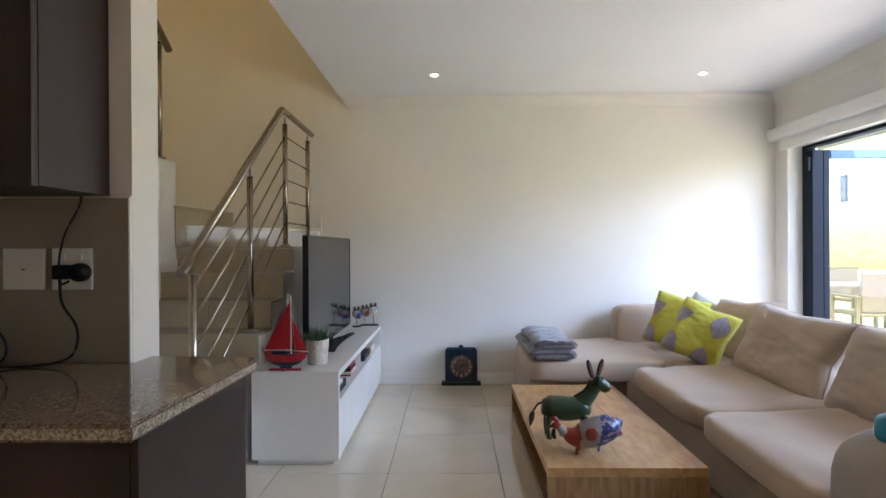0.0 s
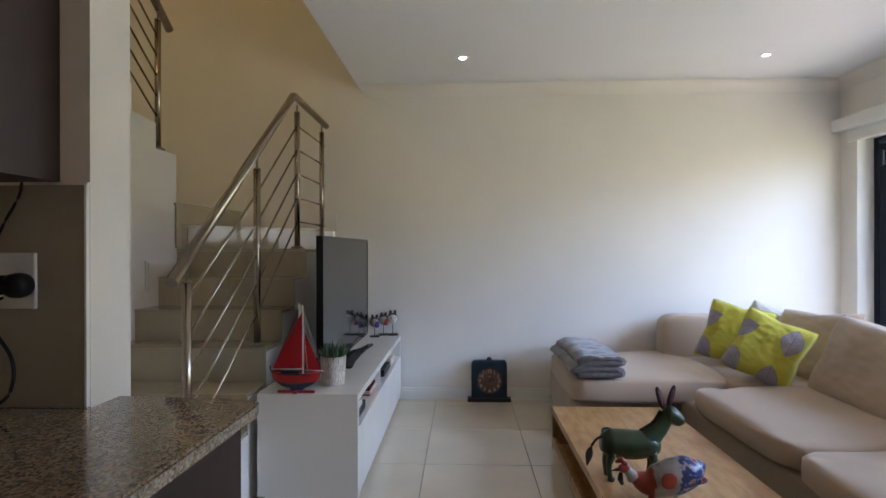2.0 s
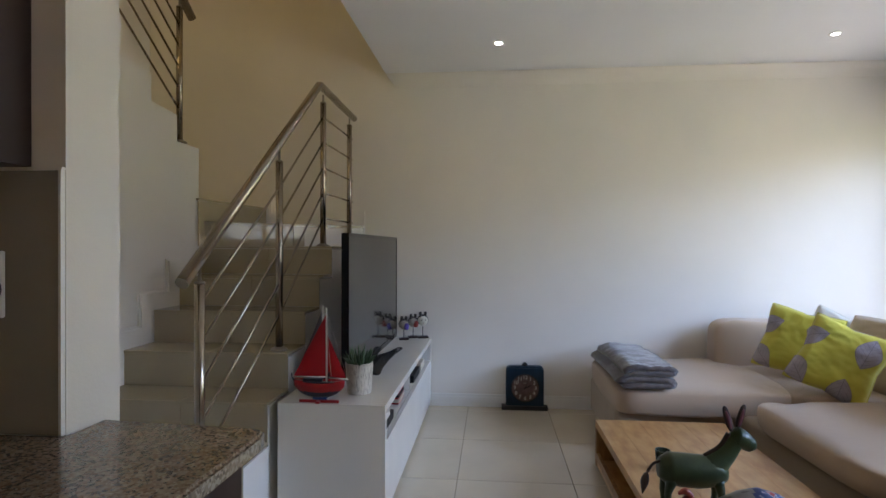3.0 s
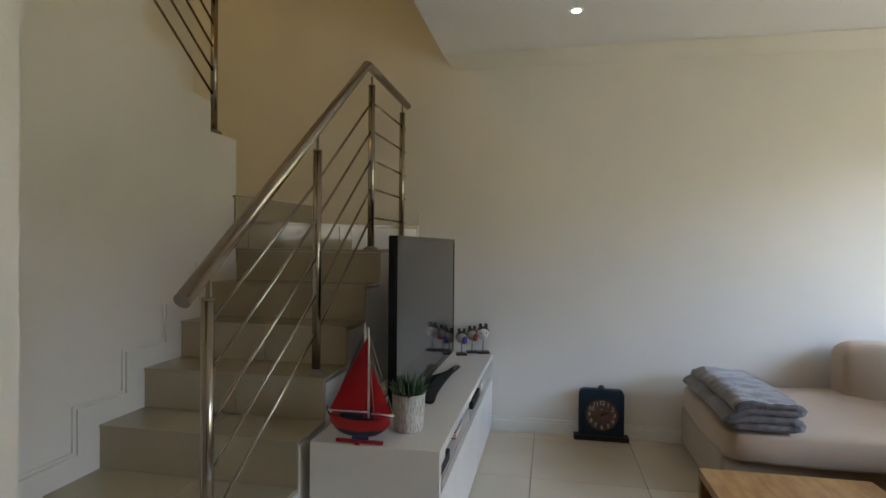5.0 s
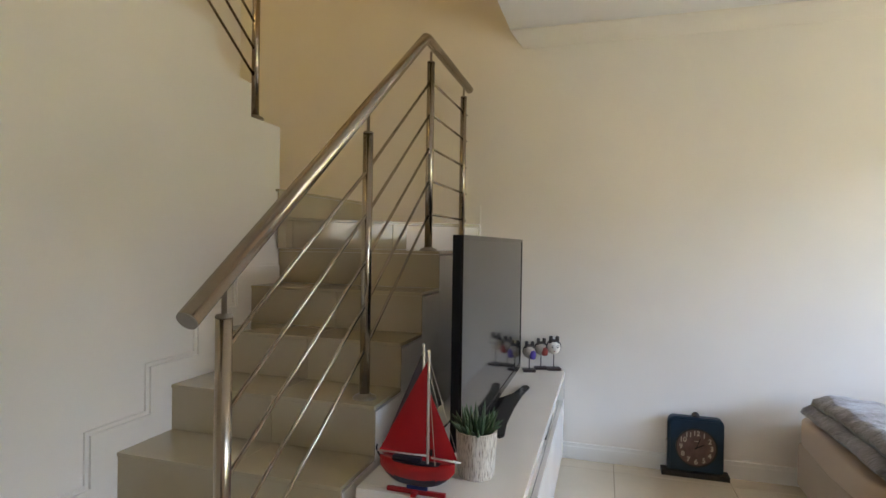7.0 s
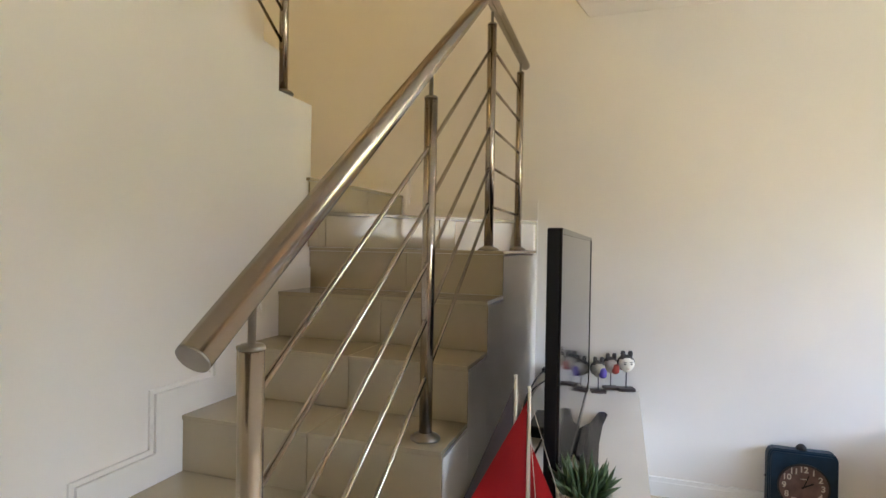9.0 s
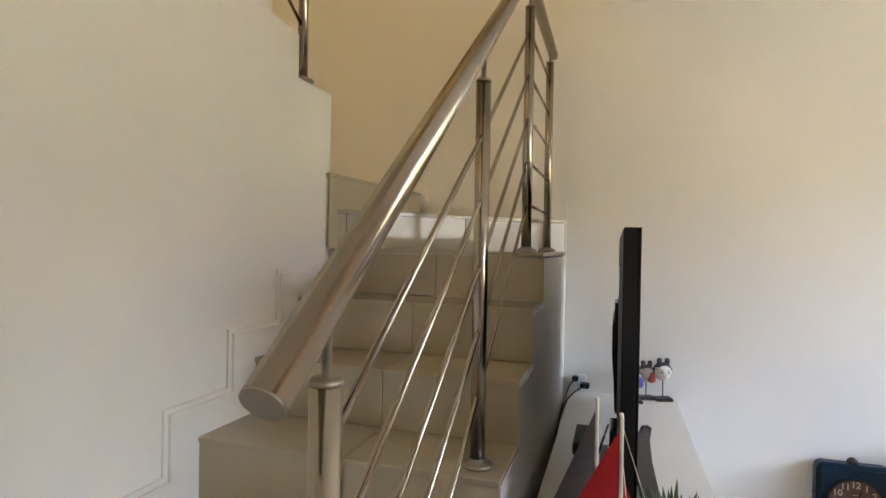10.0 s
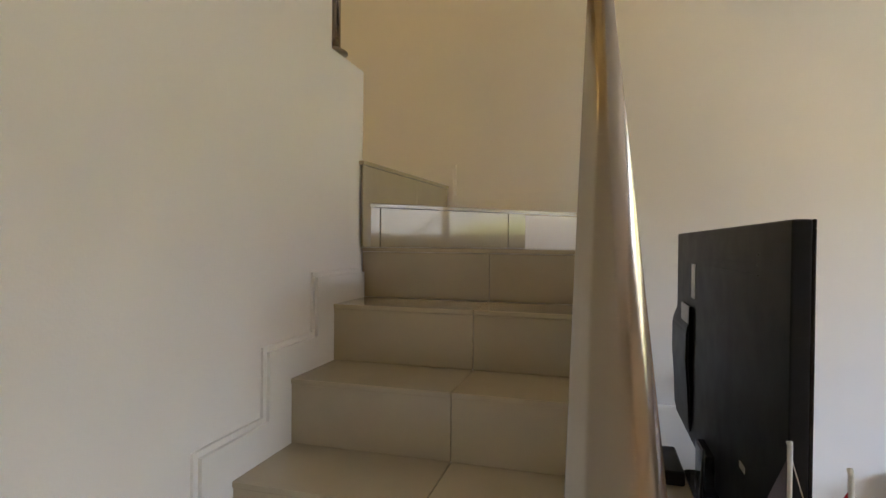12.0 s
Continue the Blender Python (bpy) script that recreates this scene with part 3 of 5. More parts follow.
XP = -1.241
railing = thing("stair_railing", "brushed stainless steel stair railing with five slanted rods", "railing", group="stair railings")
P1, P2, P3, P4 = 3.255, 4.052, 4.775, 5.42
post(railing, XP + 0.020, P1, 1 * R, 1.109, rail_z(P1) - 0.02)
post(railing, XP, P2, 4 * R, 1.679, rail_z(P2) - 0.02)
post(railing, XP, P3, 7 * R, 2.170, 2.225)
post(railing, XP, P4, 7 * R, 2.170, 2.225)
_bm = bmesh.new()
apex = (XP, 4.70, rail_z(4.70))
tube(_bm, [(XP + 0.016, 3.148, rail_z(3.148)), (XP, 4.69, rail_z(4.69)), (XP, 4.72, rail_z(4.70) + 0.001), (XP, 5.56, rail_z(4.70) - 0.012)], 0.0240, 28)
hr = part("handrail", _bm, M_STEEL, railing, "thick round steel handrail")
for p in hr.data.polygons:
    p.use_smooth = len(p.vertices) == 4
_n = Vector((0, -1, -0.742)).normalized()
_c = Vector((XP + 0.016, 3.148, rail_z(3.148)))
part("end_cap", cyl(bmesh.new(), _c, _c + _n * 0.003, 0.0236, n=28), M_STEELCAP, hr, "flat steel end cap")
for i, dz in enumerate((0.183, 0.347, 0.510, 0.675, 0.836)):
    zr = 4 * R + dz
    z1, z3 = (0.437, 0.585, 0.734, 0.885, 1.034)[i], 7 * R + dz
    part("rod", tube(bmesh.new(), [(XP + 0.020, P1, z1), (XP, P2, zr), (XP, P3, z3)], 0.0062, 10), M_STEEL, railing, sm=True)
    part("rod", tube(bmesh.new(), [(XP, P3, z3), (XP, P4 + 0.09, z3)], 0.0062, 10), M_STEEL, railing, sm=True)

XU = -2.068
rail_up = thing("upper_stair_railing", "brushed stainless steel railing on the stepped upper wall", "railing", group="stair railings")
def up_z(y):
    return 2.725 + (4.64 - y) * 0.706
for y in (4.53, 3.76, 2.97):
    k = round(10 + (Y11 - y) / G + 0.49)
    zb = max(1.88, (10 + math.ceil((Y11 - y) / G)) * R + 0.10 if y < Y11 else 1.88)
    post(rail_up, XU, y, zb, up_z(y) - 0.09, up_z(y) - 0.02)
hu = part("handrail", tube(bmesh.new(), [(XU, 4.67, up_z(4.67)), (XU, 2.4, up_z(2.4))], 0.0265, 20), M_STEEL, rail_up, "round steel handrail")
for p in hu.data.polygons:
    p.use_smooth = len(p.vertices) == 4
for dz in (0.20, 0.33, 0.46, 0.59, 0.72):
    part("rod", tube(bmesh.new(), [(XU, 4.53, up_z(4.53) - dz), (XU, 2.4, up_z(2.4) - dz)], 0.0062, 10), M_STEEL, rail_up, sm=True)

# ---- sliding door, pelmet ----
XD = 3.10
struct("door_reveal", box(bx(XR - 0.002, XR + 0.25, DOOR_Y1 + 0.075, DOOR_Y1 + 0.09, 0, DOOR_Z + 0.03), XR + 0.0, XR + 0.25, DOOR_Y0, DOOR_Y1 + 0.075, DOOR_Z + 0.02, DOOR_Z + 0.03), M_TRIM)
door = thing("folding_door", "navy aluminium folding glass door folded open", "folding door")
_bm = bmesh.new()
box(_bm, XD - 0.05, XD + 0.03, DOOR_Y1 + 0.02, DOOR_Y1 + 0.074, 0, DOOR_Z + 0.018, 0.003)
box(_bm, XD - 0.05, XD + 0.03, DOOR_Y0, DOOR_Y1 + 0.02, DOOR_Z - 0.008, DOOR_Z + 0.018, 0.003)
part("outer_frame", _bm, M_NAVY, door, "dark navy outer frame")
_bm = bmesh.new()
box(_bm, XD - 0.06, XD + 0.03, DOOR_Y1 - 0.075, DOOR_Y1 + 0.004, 0.03, DOOR_Z - 0.036, 0.004)
part("folded_stile", _bm, M_NAVY, door, "dark navy folded stile")
part("hinge", box(bx(XD - 0.085, XD - 0.06, DOOR_Y1 - 0.06, DOOR_Y1 - 0.02, 1.86, 1.98, 0.004), XD - 0.085, XD - 0.06, DOOR_Y1 - 0.06, DOOR_Y1 - 0.02, 0.2, 0.32, 0.004), M_BLACK, door, "black hinge")
LW = 0.92
leaf = part("leaf_frame", bmesh.new(), M_BLUEFR, door, "blue-grey leaf frame")
_bm = bmesh.new()
yl0, yl1, xl0 = DOOR_Y1 - 0.07, DOOR_Y1 - 0.02, XD + 0.036
part("hinge_stile", bx(xl0, xl0 + 0.05, yl0, yl1, 0.03, DOOR_Z - 0.036, 0.004), M_NAVY, door, "dark navy hinge stile")
box(_bm, xl0 + LW - 0.06, xl0 + LW, yl0, yl1, 0.03, DOOR_Z - 0.036, 0.004)
box(_bm, xl0 + 0.06, xl0 + LW - 0.06, yl0, yl1, 0.03, 0.13, 0.004)
box(_bm, xl0 + 0.06, xl0 + LW - 0.06, yl0, yl1, DOOR_Z - 0.106, DOOR_Z - 0.036, 0.004)
_bm.to_mesh(leaf.data)
_bm.free()
pane = part("pane", bx(xl0 + 0.059, xl0 + LW - 0.059, yl0 + 0.02, yl0 + 0.026, 0.129, DOOR_Z - 0.105), M_GLASS, door, "clear glass pane")
pane.visible_shadow = False
pel = thing("blind_pelmet", "white painted blind pelmet box above the glass door", "pelmet")
_bm = bmesh.new()
box(_bm, 2.85, XR - 0.001, DOOR_Y0 - 0.2, YB - 0.004, 2.165, 2.265, 0.006)
part("box", _bm, M_TRIM, pel)
part("fascia", bx(XR - 0.022, XR - 0.001, DOOR_Y0 - 0.2, YB - 0.1, 2.07, 2.163, 0.002), M_TRIM, pel, "white blind headrail")

# ---- kitchen corner ----
KO = (0.004, -0.016, 0.015)
ctop = thing("worktop", "polished brown speckled granite worktop", "worktop", KO)
_bm = bmesh.new()
prism(_bm, [(-2.6, 1.73), (-0.605, 1.73), (-0.585, 2.345), (-0.592, 2.378), (-0.63, 2.385), (-0.9435, 2.408), (-0.9435, 2.308), (-2.6, 2.308)], 0.842, 0.878)
bmesh.ops.bevel(_bm, geom=[e for e in _bm.edges if abs(e.verts[0].co.z - e.verts[1].co.z) < 1e-6], offset=0.006, segments=3, affect="EDGES")
part("slab", _bm, M_GRANITE, ctop)
part("side_edge", prism(bmesh.new(), [(-0.607, 1.732), (-0.6034, 1.732), (-0.5834, 2.343), (-0.587, 2.343)], 0.8495, 0.8705), M_GRANITE_EDGE, ctop, "rougher honed granite edge")
part("front_edge", prism(bmesh.new(), [(-2.6, 1.7285), (-0.607, 1.7285), (-0.607, 1.732), (-2.6, 1.732)], 0.8495, 0.8705), M_GRANITE_EDGE, ctop, "rougher honed granite edge")
cab = thing("base_cabinet", "dark brown wood kitchen base cabinet", "kitchen cabinet", KO, group="kitchen cabinets")
part("carcass", bx(-2.6, -0.63, 1.79, 2.306, 0.10, 0.840), M_DARK, cab)
part("side_panel", bx(-0.628, -0.612, 1.765, 2.325, 0.0, 0.840, 0.001), M_DARK, cab, "dark brown wood side panel")
part("kickboard", bx(-2.6, -0.63, 1.84, 1.86, 0.0, 0.10), M_DARK, cab)
for i in range(4):
    d = part("door", bx(-0.632 - 0.49 * (i + 1) + 0.004, -0.632 - 0.49 * i, 1.768, 1.789, 0.11, 0.838, 0.002), M_DARK, cab)
wc = thing("wall_cupboard", "dark brown wood kitchen wall cupboard", "kitchen cabinet", KO, group="kitchen cabinets")
part("carcass", bx(-2.2, -1.012, 2.03, 2.308, 1.378, 2.15), M_DARK, wc)
for i in range(2):
    part("door", bx(-1.012 - 0.59 * (i + 1) + 0.004, -1.012 - 0.59 * i, 2.006, 2.028, 1.374, 2.15, 0.002), M_DARK, wc)
# sockets
def socket(name, label, x0, x1, z0, z1, kind):
    s = thing(name, label, "wall socket", KO)
    _b = bx(x0, x1, 2.290, 2.300, z0, z1, 0.003, 3)
    part("plate", _b, M_SOCK, s)
    if kind:
        for xx in (x0 + 0.035, x1 - 0.035):
            part("rocker", bx(xx - 0.008, xx + 0.008, 2.286, 2.2905, z1 - 0.036, z1 - 0.018, 0.001), M_SOCK, s)
    else:
        part("slot", bx((x0 + x1) / 2 - 0.006, (x0 + x1) / 2 + 0.006, 2.2885, 2.2902, 1.157, 1.160), M_BLACK, s)
    return s
socket("blank_wall_plate", "white plastic blank plate on the taupe kitchen tiles", -1.324, -1.198, 1.097, 1.221, False)
socket("double_socket", "white plastic double socket with two black plugs", -1.176, -1.056, 1.097, 1.221, True)
plug = thing("square_plug", "square black plug with a cable, in the double socket", "plug", KO, group="plugs")
part("body", bx(-1.190, -1.145, 2.250, 2.288, 1.13, 1.172, 0.006, 3), M_BLACK, plug)
part("cable", tube(bmesh.new(), curve_pts([(-1.172, 2.262, 1.13), (-1.165, 2.262, 1.06), (-1.125, 2.26, 1.0), (-1.115, 2.255, 0.95), (-1.135, 2.25, 0.905), (-1.20, 2.24, 0.885), (-1.30, 2.22, 0.884), (-1.36, 2.20, 0.9)], 40), 0.004, 8), M_BLACK, plug, sm=True)
plug2 = thing("round_plug", "round black plug with a cable, in the double socket", "plug", KO, group="plugs")
part("body", lathe(bmesh.new(), [(0.0, 0.0), (0.026, 0.0), (0.028, 0.012), (0.026, 0.03), (0.017, 0.042), (0.0, 0.044)], 20), M_BLACK, plug2, sm=True).matrix_basis = Matrix.Translation((-1.112, 2.289, 1.150)) @ Euler((radians(90), 0, 0)).to_matrix().to_4x4()
part("cable", tube(bmesh.new(), curve_pts([(-1.135, 2.262, 1.125), (-1.152, 2.255, 1.117), (-1.172, 2.27, 1.14), (-1.18, 2.285, 1.20), (-1.165, 2.29, 1.27), (-1.13, 2.295, 1.34), (-1.12, 2.295, 1.376)], 36), 0.003, 8), M_BLACK, plug2, sm=True)
plug.location.x = 0.044
plug2.location.x = 0.036
appl = thing("small_appliance", "small black kitchen appliance with a round knob and looping cable", "kitchen appliance", KO)
part("body", bx(-1.52, -1.345, 2.12, 2.25, 0.879, 1.02, 0.02, 4), M_BLACK, appl)
part("knob", cyl(bmesh.new(), (-1.335, 2.185, 0.915), (-1.315, 2.185, 0.915), 0.018, n=20), M_GLOSS, appl)
part("cable", tube(bmesh.new(), curve_pts([(-1.36, 2.22, 0.98), (-1.33, 2.22, 1.0), (-1.28, 2.22, 0.985), (-1.255, 2.22, 0.94), (-1.27, 2.22, 0.90), (-1.32, 2.22, 0.887)], 30), 0.004, 8), M_BLACK, appl, sm=True)

# ---- television cabinet and what stands on it ----
TX0, TX1, TY0, TY1, TZ = -1.122, -0.625, 3.737, 5.565, 0.535
tvc = thing("tv_cabinet", "low white lacquered television cabinet with an open shelf slot", "tv cabinet")
part("top", bx(TX0, TX1, TY0 + 0.0342, TY1 - 0.0342, TZ - 0.034, TZ, 0.0004, 1), M_WHITE, tvc)
part("end_panel", bx(TX0, TX1, TY0, TY0 + 0.034, 0.03, TZ, 0.0012), M_WHITE, tvc)
part("end_panel", bx(TX0, TX1, TY1 - 0.034, TY1, 0.03, TZ, 0.0012), M_WHITE, tvc)
part("back", bx(TX0, TX0 + 0.016, TY0 + 0.035, TY1 - 0.035, 0.03, TZ - 0.035), M_WHITE, tvc)
part("shelf", bx(TX0 + 0.017, TX1 - 0.026, TY0 + 0.035, TY1 - 0.035, 0.345, 0.363), M_WHITE, tvc)
part("drawer_front", bx(TX1 - 0.024, TX1 - 0.002, TY0 + 0.036, TY1 - 0.036, 0.034, 0.362, 0.0015), M_WHITE, tvc)
part("bottom", bx(TX0 + 0.017, TX1 - 0.026, TY0 + 0.035, TY1 - 0.035, 0.03, 0.05), M_WHITE, tvc)
part("plinth", bx(TX0 + 0.03, TX1 - 0.04, TY0 + 0.02, TY1 - 0.03, 0.0, 0.0295), M_TRIM, tvc, "recessed white plinth")
part("divider", bx(TX0 + 0.017, TX1 - 0.03, 4.64, 4.66, 0.3635, TZ - 0.0345), M_WHITE, tvc)

def book(name, label, y, w, h, d, material, z=0.3635, cat="disc case", x1=-0.655):
    t = thing(name, label, cat)
    part("case", bx(x1 - d, x1, y, y + w, z, z + h, 0.002), material, t)
    return t
for _i, (_y, _m, _c) in enumerate(((4.34, M_REDP, "red"), (4.32, M_CREAM, "pale"), (4.335, M_REDP, "red"), (4.31, M_BLACK, "black"), (4.33, M_REDP, "red"))):
    book("disc_case", _c + " disc case in a stack lying on the cabinet shelf", _y, 0.19, 0.0145, 0.135, _m, 0.3635 + 0.0152 * _i, x1=-0.67 + 0.006 * (_i % 2))
book("media_box", "black media player on the cabinet shelf", 3.83, 0.28, 0.045, 0.2, M_BLACK, cat="media player")
book("white_router", "white router box in the cabinet shelf", 3.85, 0.16, 0.03, 0.12, M_WHITE, 0.4095, cat="router")
book("decoder_box", "dark grey decoder box in the cabinet shelf", 4.82, 0.30, 0.045, 0.2, M_BLACK, cat="decoder")
book("disc_case", "pale disc cases stacked in the cabinet shelf", 5.18, 0.18, 0.05, 0.14, M_CREAM)

tv = thing("television", "flat black television with a glossy screen, on the white cabinet", "television")
VY0, VY1, VZ0, VZ1, VX = 4.0, 5.372, 0.575, 1.314, -0.866
part("housing", bx(VX - 0.035, VX - 0.002, VY0, VY1, VZ0, VZ1, 0.004, 3), M_BLACK, tv, "matt black housing")
_bm = bmesh.new()
for y0, y1, z0, z1 in ((VY0, VY1, VZ0, VZ0 + 0.03), (VY0, VY1, VZ1 - 0.016, VZ1), (VY0, VY0 + 0.016, VZ0 + 0.03, VZ1 - 0.016), (VY1 - 0.016, VY1, VZ0 + 0.03, VZ1 - 0.016)):
    box(_bm, VX - 0.003, VX + 0.004, y0, y1, z0, z1, 0.0015)
part("bezel", _bm, M_GLOSS, tv, "glossy black bezel")
part("screen", bx(VX - 0.0025, VX + 0.001, VY0 + 0.0162, VY1 - 0.0162, VZ0 + 0.0302, VZ1 - 0.0162), M_SCREEN, tv, "switched-off reflective screen")
_bm = bmesh.new()
slab_y(_bm, [(VX - 0.036, 0.60), (VX - 0.036, 1.02), (VX - 0.050, 0.99), (VX - 0.058, 0.96), (VX - 0.058, 0.84), (VX - 0.050, 0.74), (VX - 0.045, 0.61)], VY0 + 0.98, VY1 - 0.03)
bmesh.ops.bevel(_bm, geom=list(_bm.edges), offset=0.008, segments=2, affect="EDGES")
part("back_cover", _bm, M_BLACK, tv, "bulged matt black back cover")
_bm = bmesh.new()
for i in range(3):
    box(_bm, VX - 0.0375, VX - 0.0352, VY0 + 0.2, VY1 - 0.2, 1.245 - i * 0.022, 1.249 - i * 0.022)
part("vent_rib", _bm, M_BLACK, tv)
part("rating_label", bx(VX - 0.0375, VX - 0.0355, 4.95, 5.02, 1.08, 1.20), M_SOCK, tv, "white rating sticker")
part("port_panel", bx(VX - 0.050, VX - 0.036, 4.98, 5.16, 0.86, 1.05, 0.003), M_GLOSS, tv)
part("barcode_sticker", bx(VX - 0.0370, VX - 0.0352, 4.28, 4.325, 0.745, 0.76), M_SOCK, tv, "small white sticker")
_bm = bmesh.new()
prism(_bm, [(VX + 0.02, 4.32), (VX + 0.085, 4.285), (VX + 0.10, 4.31), (VX + 0.085, 4.45), (VX + 0.080, 4.68), (VX + 0.085, 4.90), (VX + 0.10, 5.05), (VX + 0.085, 5.075), (VX + 0.06, 5.06), (VX + 0.035, 4.90), (VX - 0.01, 4.80), (VX - 0.09, 4.78), (VX - 0.09, 4.58), (VX - 0.01, 4.56), (VX + 0.025, 4.48), (VX + 0.03, 4.38)], TZ + 0.001, TZ + 0.016)
bmesh.ops.bevel(_bm, geom=[e for e in _bm.edges if abs(e.verts[0].co.z - e.verts[1].co.z) < 1e-6], offset=0.004, segments=2, affect="EDGES")
stand = part("stand", _bm, M_GLOSS, tv, "curved glossy black foot")
part("stand_neck", bx(VX - 0.06, VX - 0.01, 4.60, 4.76, TZ + 0.0165, 0.66, 0.006), M_GLOSS, stand)

# ---- coffee table ----
KX0, KX1, KY0, KY1, KZ = 0.435, 1.138, 3.060, 4.502, 0.264
table = thing("coffee_table", "low oiled hardwood block coffee table open along one side", "coffee table")
n = 6
for i in range(n):
    x0, x1 = KX0 + (KX1 - KX0) * i / n, KX0 + (KX1 - KX0) * (i + 1) / n
    part("top_board", bx(x0 + 0.0003, x1 - 0.0003, KY0, KY1, KZ - 0.04, KZ, 0.0005, 1), M_OAK, table)
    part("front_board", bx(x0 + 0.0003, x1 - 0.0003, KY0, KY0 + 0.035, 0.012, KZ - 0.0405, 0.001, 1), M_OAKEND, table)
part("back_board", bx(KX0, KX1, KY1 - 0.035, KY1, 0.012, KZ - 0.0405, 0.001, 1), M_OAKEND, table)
part("shelf", bx(KX0 + 0.004, KX1 - 0.004, KY0 + 0.0355, KY1 - 0.0355, 0.014, 0.045), M_OAK, table)
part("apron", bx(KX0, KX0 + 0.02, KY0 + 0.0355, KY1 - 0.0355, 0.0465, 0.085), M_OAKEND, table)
part("foot", bx(KX0 + 0.02, KX1 - 0.02, KY0 + 0.02, KY1 - 0.02, 0.0, 0.0115), M_DKBROWN, table)

# ---- sofa ----
sofa = thing("corner_sofa", "large beige linen corner sofa with a chaise", "sofa")
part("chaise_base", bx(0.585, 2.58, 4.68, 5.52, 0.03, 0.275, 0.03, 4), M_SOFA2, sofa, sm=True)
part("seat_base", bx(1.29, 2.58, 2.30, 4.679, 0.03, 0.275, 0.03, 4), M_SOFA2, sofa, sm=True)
def padded(name, cx, cy, cz, sx, sy, sz, parent=sofa, m=M_SOFA, power=0.3, puff=0.02, wob=0.012, seed=1, label="", rot=None):
    o = part(name, soft_box(sx, sy, sz, power, 34, 18, puff, wob, seed, 0.006), m, parent, label, sm=True)
    o.matrix_basis = Matrix.Translation((cx, cy, cz)) @ (rot.to_matrix().to_4x4() if rot else Matrix.Identity(4))
    return o
padded("chaise_cushion", 1.10, 5.085, 0.330, 1.04, 0.95, 0.170, seed=2, power=0.24, wob=0.022)
padded("corner_seat_cushion", 1.98, 5.02, 0.340, 0.85, 0.90, 0.13, seed=9, power=0.22, wob=0.016)
padded("seat_cushion", 1.83, 3.98, 0.343, 1.16, 1.05, 0.135, seed=3, power=0.27, wob=0.02, puff=0.028)
padded("seat_cushion", 1.82, 2.94, 0.343, 1.18, 1.02, 0.14, seed=4, power=0.27, wob=0.02, puff=0.028)
padded("backrest", 2.02, 5.43, 0.47, 1.20, 0.20, 0.52, seed=5, power=0.25, puff=0.0)
padded("backrest", 2.45, 3.85, 0.36, 0.24, 3.2, 0.56, seed=6, power=0.2, puff=0.0)
padded("armrest", 1.92, 2.40, 0.345, 1.34, 0.29, 0.63, seed=7, m=M_ARM, power=0.4, puff=0.0, label="rounded stone-coloured armrest")
def lean(name, w, h, t, centre, facing, tilt, roll, m, label, cat, seed, group=""):
    """A cushion of its own, facing a plan direction, leaning back by tilt, turned in its plane by roll."""
    o = part(name, pillow(w, h, t, 34, seed, 0.014, 0.12), m, None, label, sm=True)
    tagged(o, category=cat, group=group)
    part("piping", tube(bmesh.new(), pillow_edge(w, h, 0.12), 0.0035, 6), m, o, sm=True)
    o.matrix_basis = Matrix.Translation(centre) @ Euler((0, 0, radians(facing))).to_matrix().to_4x4() @ Euler((radians(90 - tilt), 0, 0)).to_matrix().to_4x4() @ Euler((0, 0, radians(roll))).to_matrix().to_4x4()
    return o
lean("back_cushion", 0.90, 0.52, 0.22, (2.06, 4.02, 0.59), -90, 24, -2, M_SOFA, "big beige linen back cushion with a soft crease", "cushion", 3, "sofa back cushions")
lean("back_cushion", 0.96, 0.52, 0.22, (2.08, 3.10, 0.59), -90, 24, 2, M_SOFA, "big beige linen back cushion by the armrest", "cushion", 5, "sofa back cushions")
lean("back_cushion", 0.58, 0.50, 0.20, (2.17, 4.76, 0.59), -76, 22, 3, M_SOFA, "beige linen back cushion in the sofa corner", "cushion", 7, "sofa back cushions")
lean("scatter_cushion", 0.40, 0.43, 0.15, (1.81, 4.62, 0.605), -28, 24, -24, M_CUSH, "yellow scatter cushion with grey leaf print, leaning in front", "cushion", 1, "yellow scatter cushions")
lean("scatter_cushion", 0.42, 0.43, 0.15, (1.80, 5.02, 0.635), -40, 22, -12, M_CUSH, "yellow scatter cushion with grey leaf print, half hidden", "cushion", 2, "yellow scatter cushions")
lean("scatter_cushion", 0.40, 0.42, 0.14, (2.10, 5.12, 0.600), -30, 20, -24, M_CUSHW, "pale scatter cushion with grey leaf print against the backrest", "cushion", 4)
bag = thing("turquoise_bag", "turquoise plastic bag resting on the sofa armrest", "bag")
part("body", soft_box(0.30, 0.16, 0.10, 0.5, 20, 12, 0.0, 0.03, 11), M_TEAL, bag, sm=True, loc=(1.49, 2.36, 0.665))

# ---- outside ----
struct("ground", bx(XR + 0.26, 60, -40, 60, -0.5, -0.06), M_GRASS)
patio = thing("patio_wall", "low rendered white garden wall", "garden wall")
part("wall", bx(10.5, 10.7, -6, 18, -0.06, 0.6), M_RENDER, patio)
hedge = part("hedge", soft_box(0.9, 26, 2.05, 0.3, 40, 12, 0.0, 0.10, 6), M_HEDGE, None, "clipped yellow-green hedge behind the lawn", sm=True, loc=(11.6, 13.5, 0.95))
tagged(hedge, category="hedge")
house = thing("neighbour_house", "white rendered house beyond the hedge", "house")
part("wall", bx(16, 24, -6, 34, -0.3, 5.4), M_RENDER, house)
part("roof", bx(15.7, 24.3, -6.3, 34.3, 5.4, 5.6), M_ROOF, house)
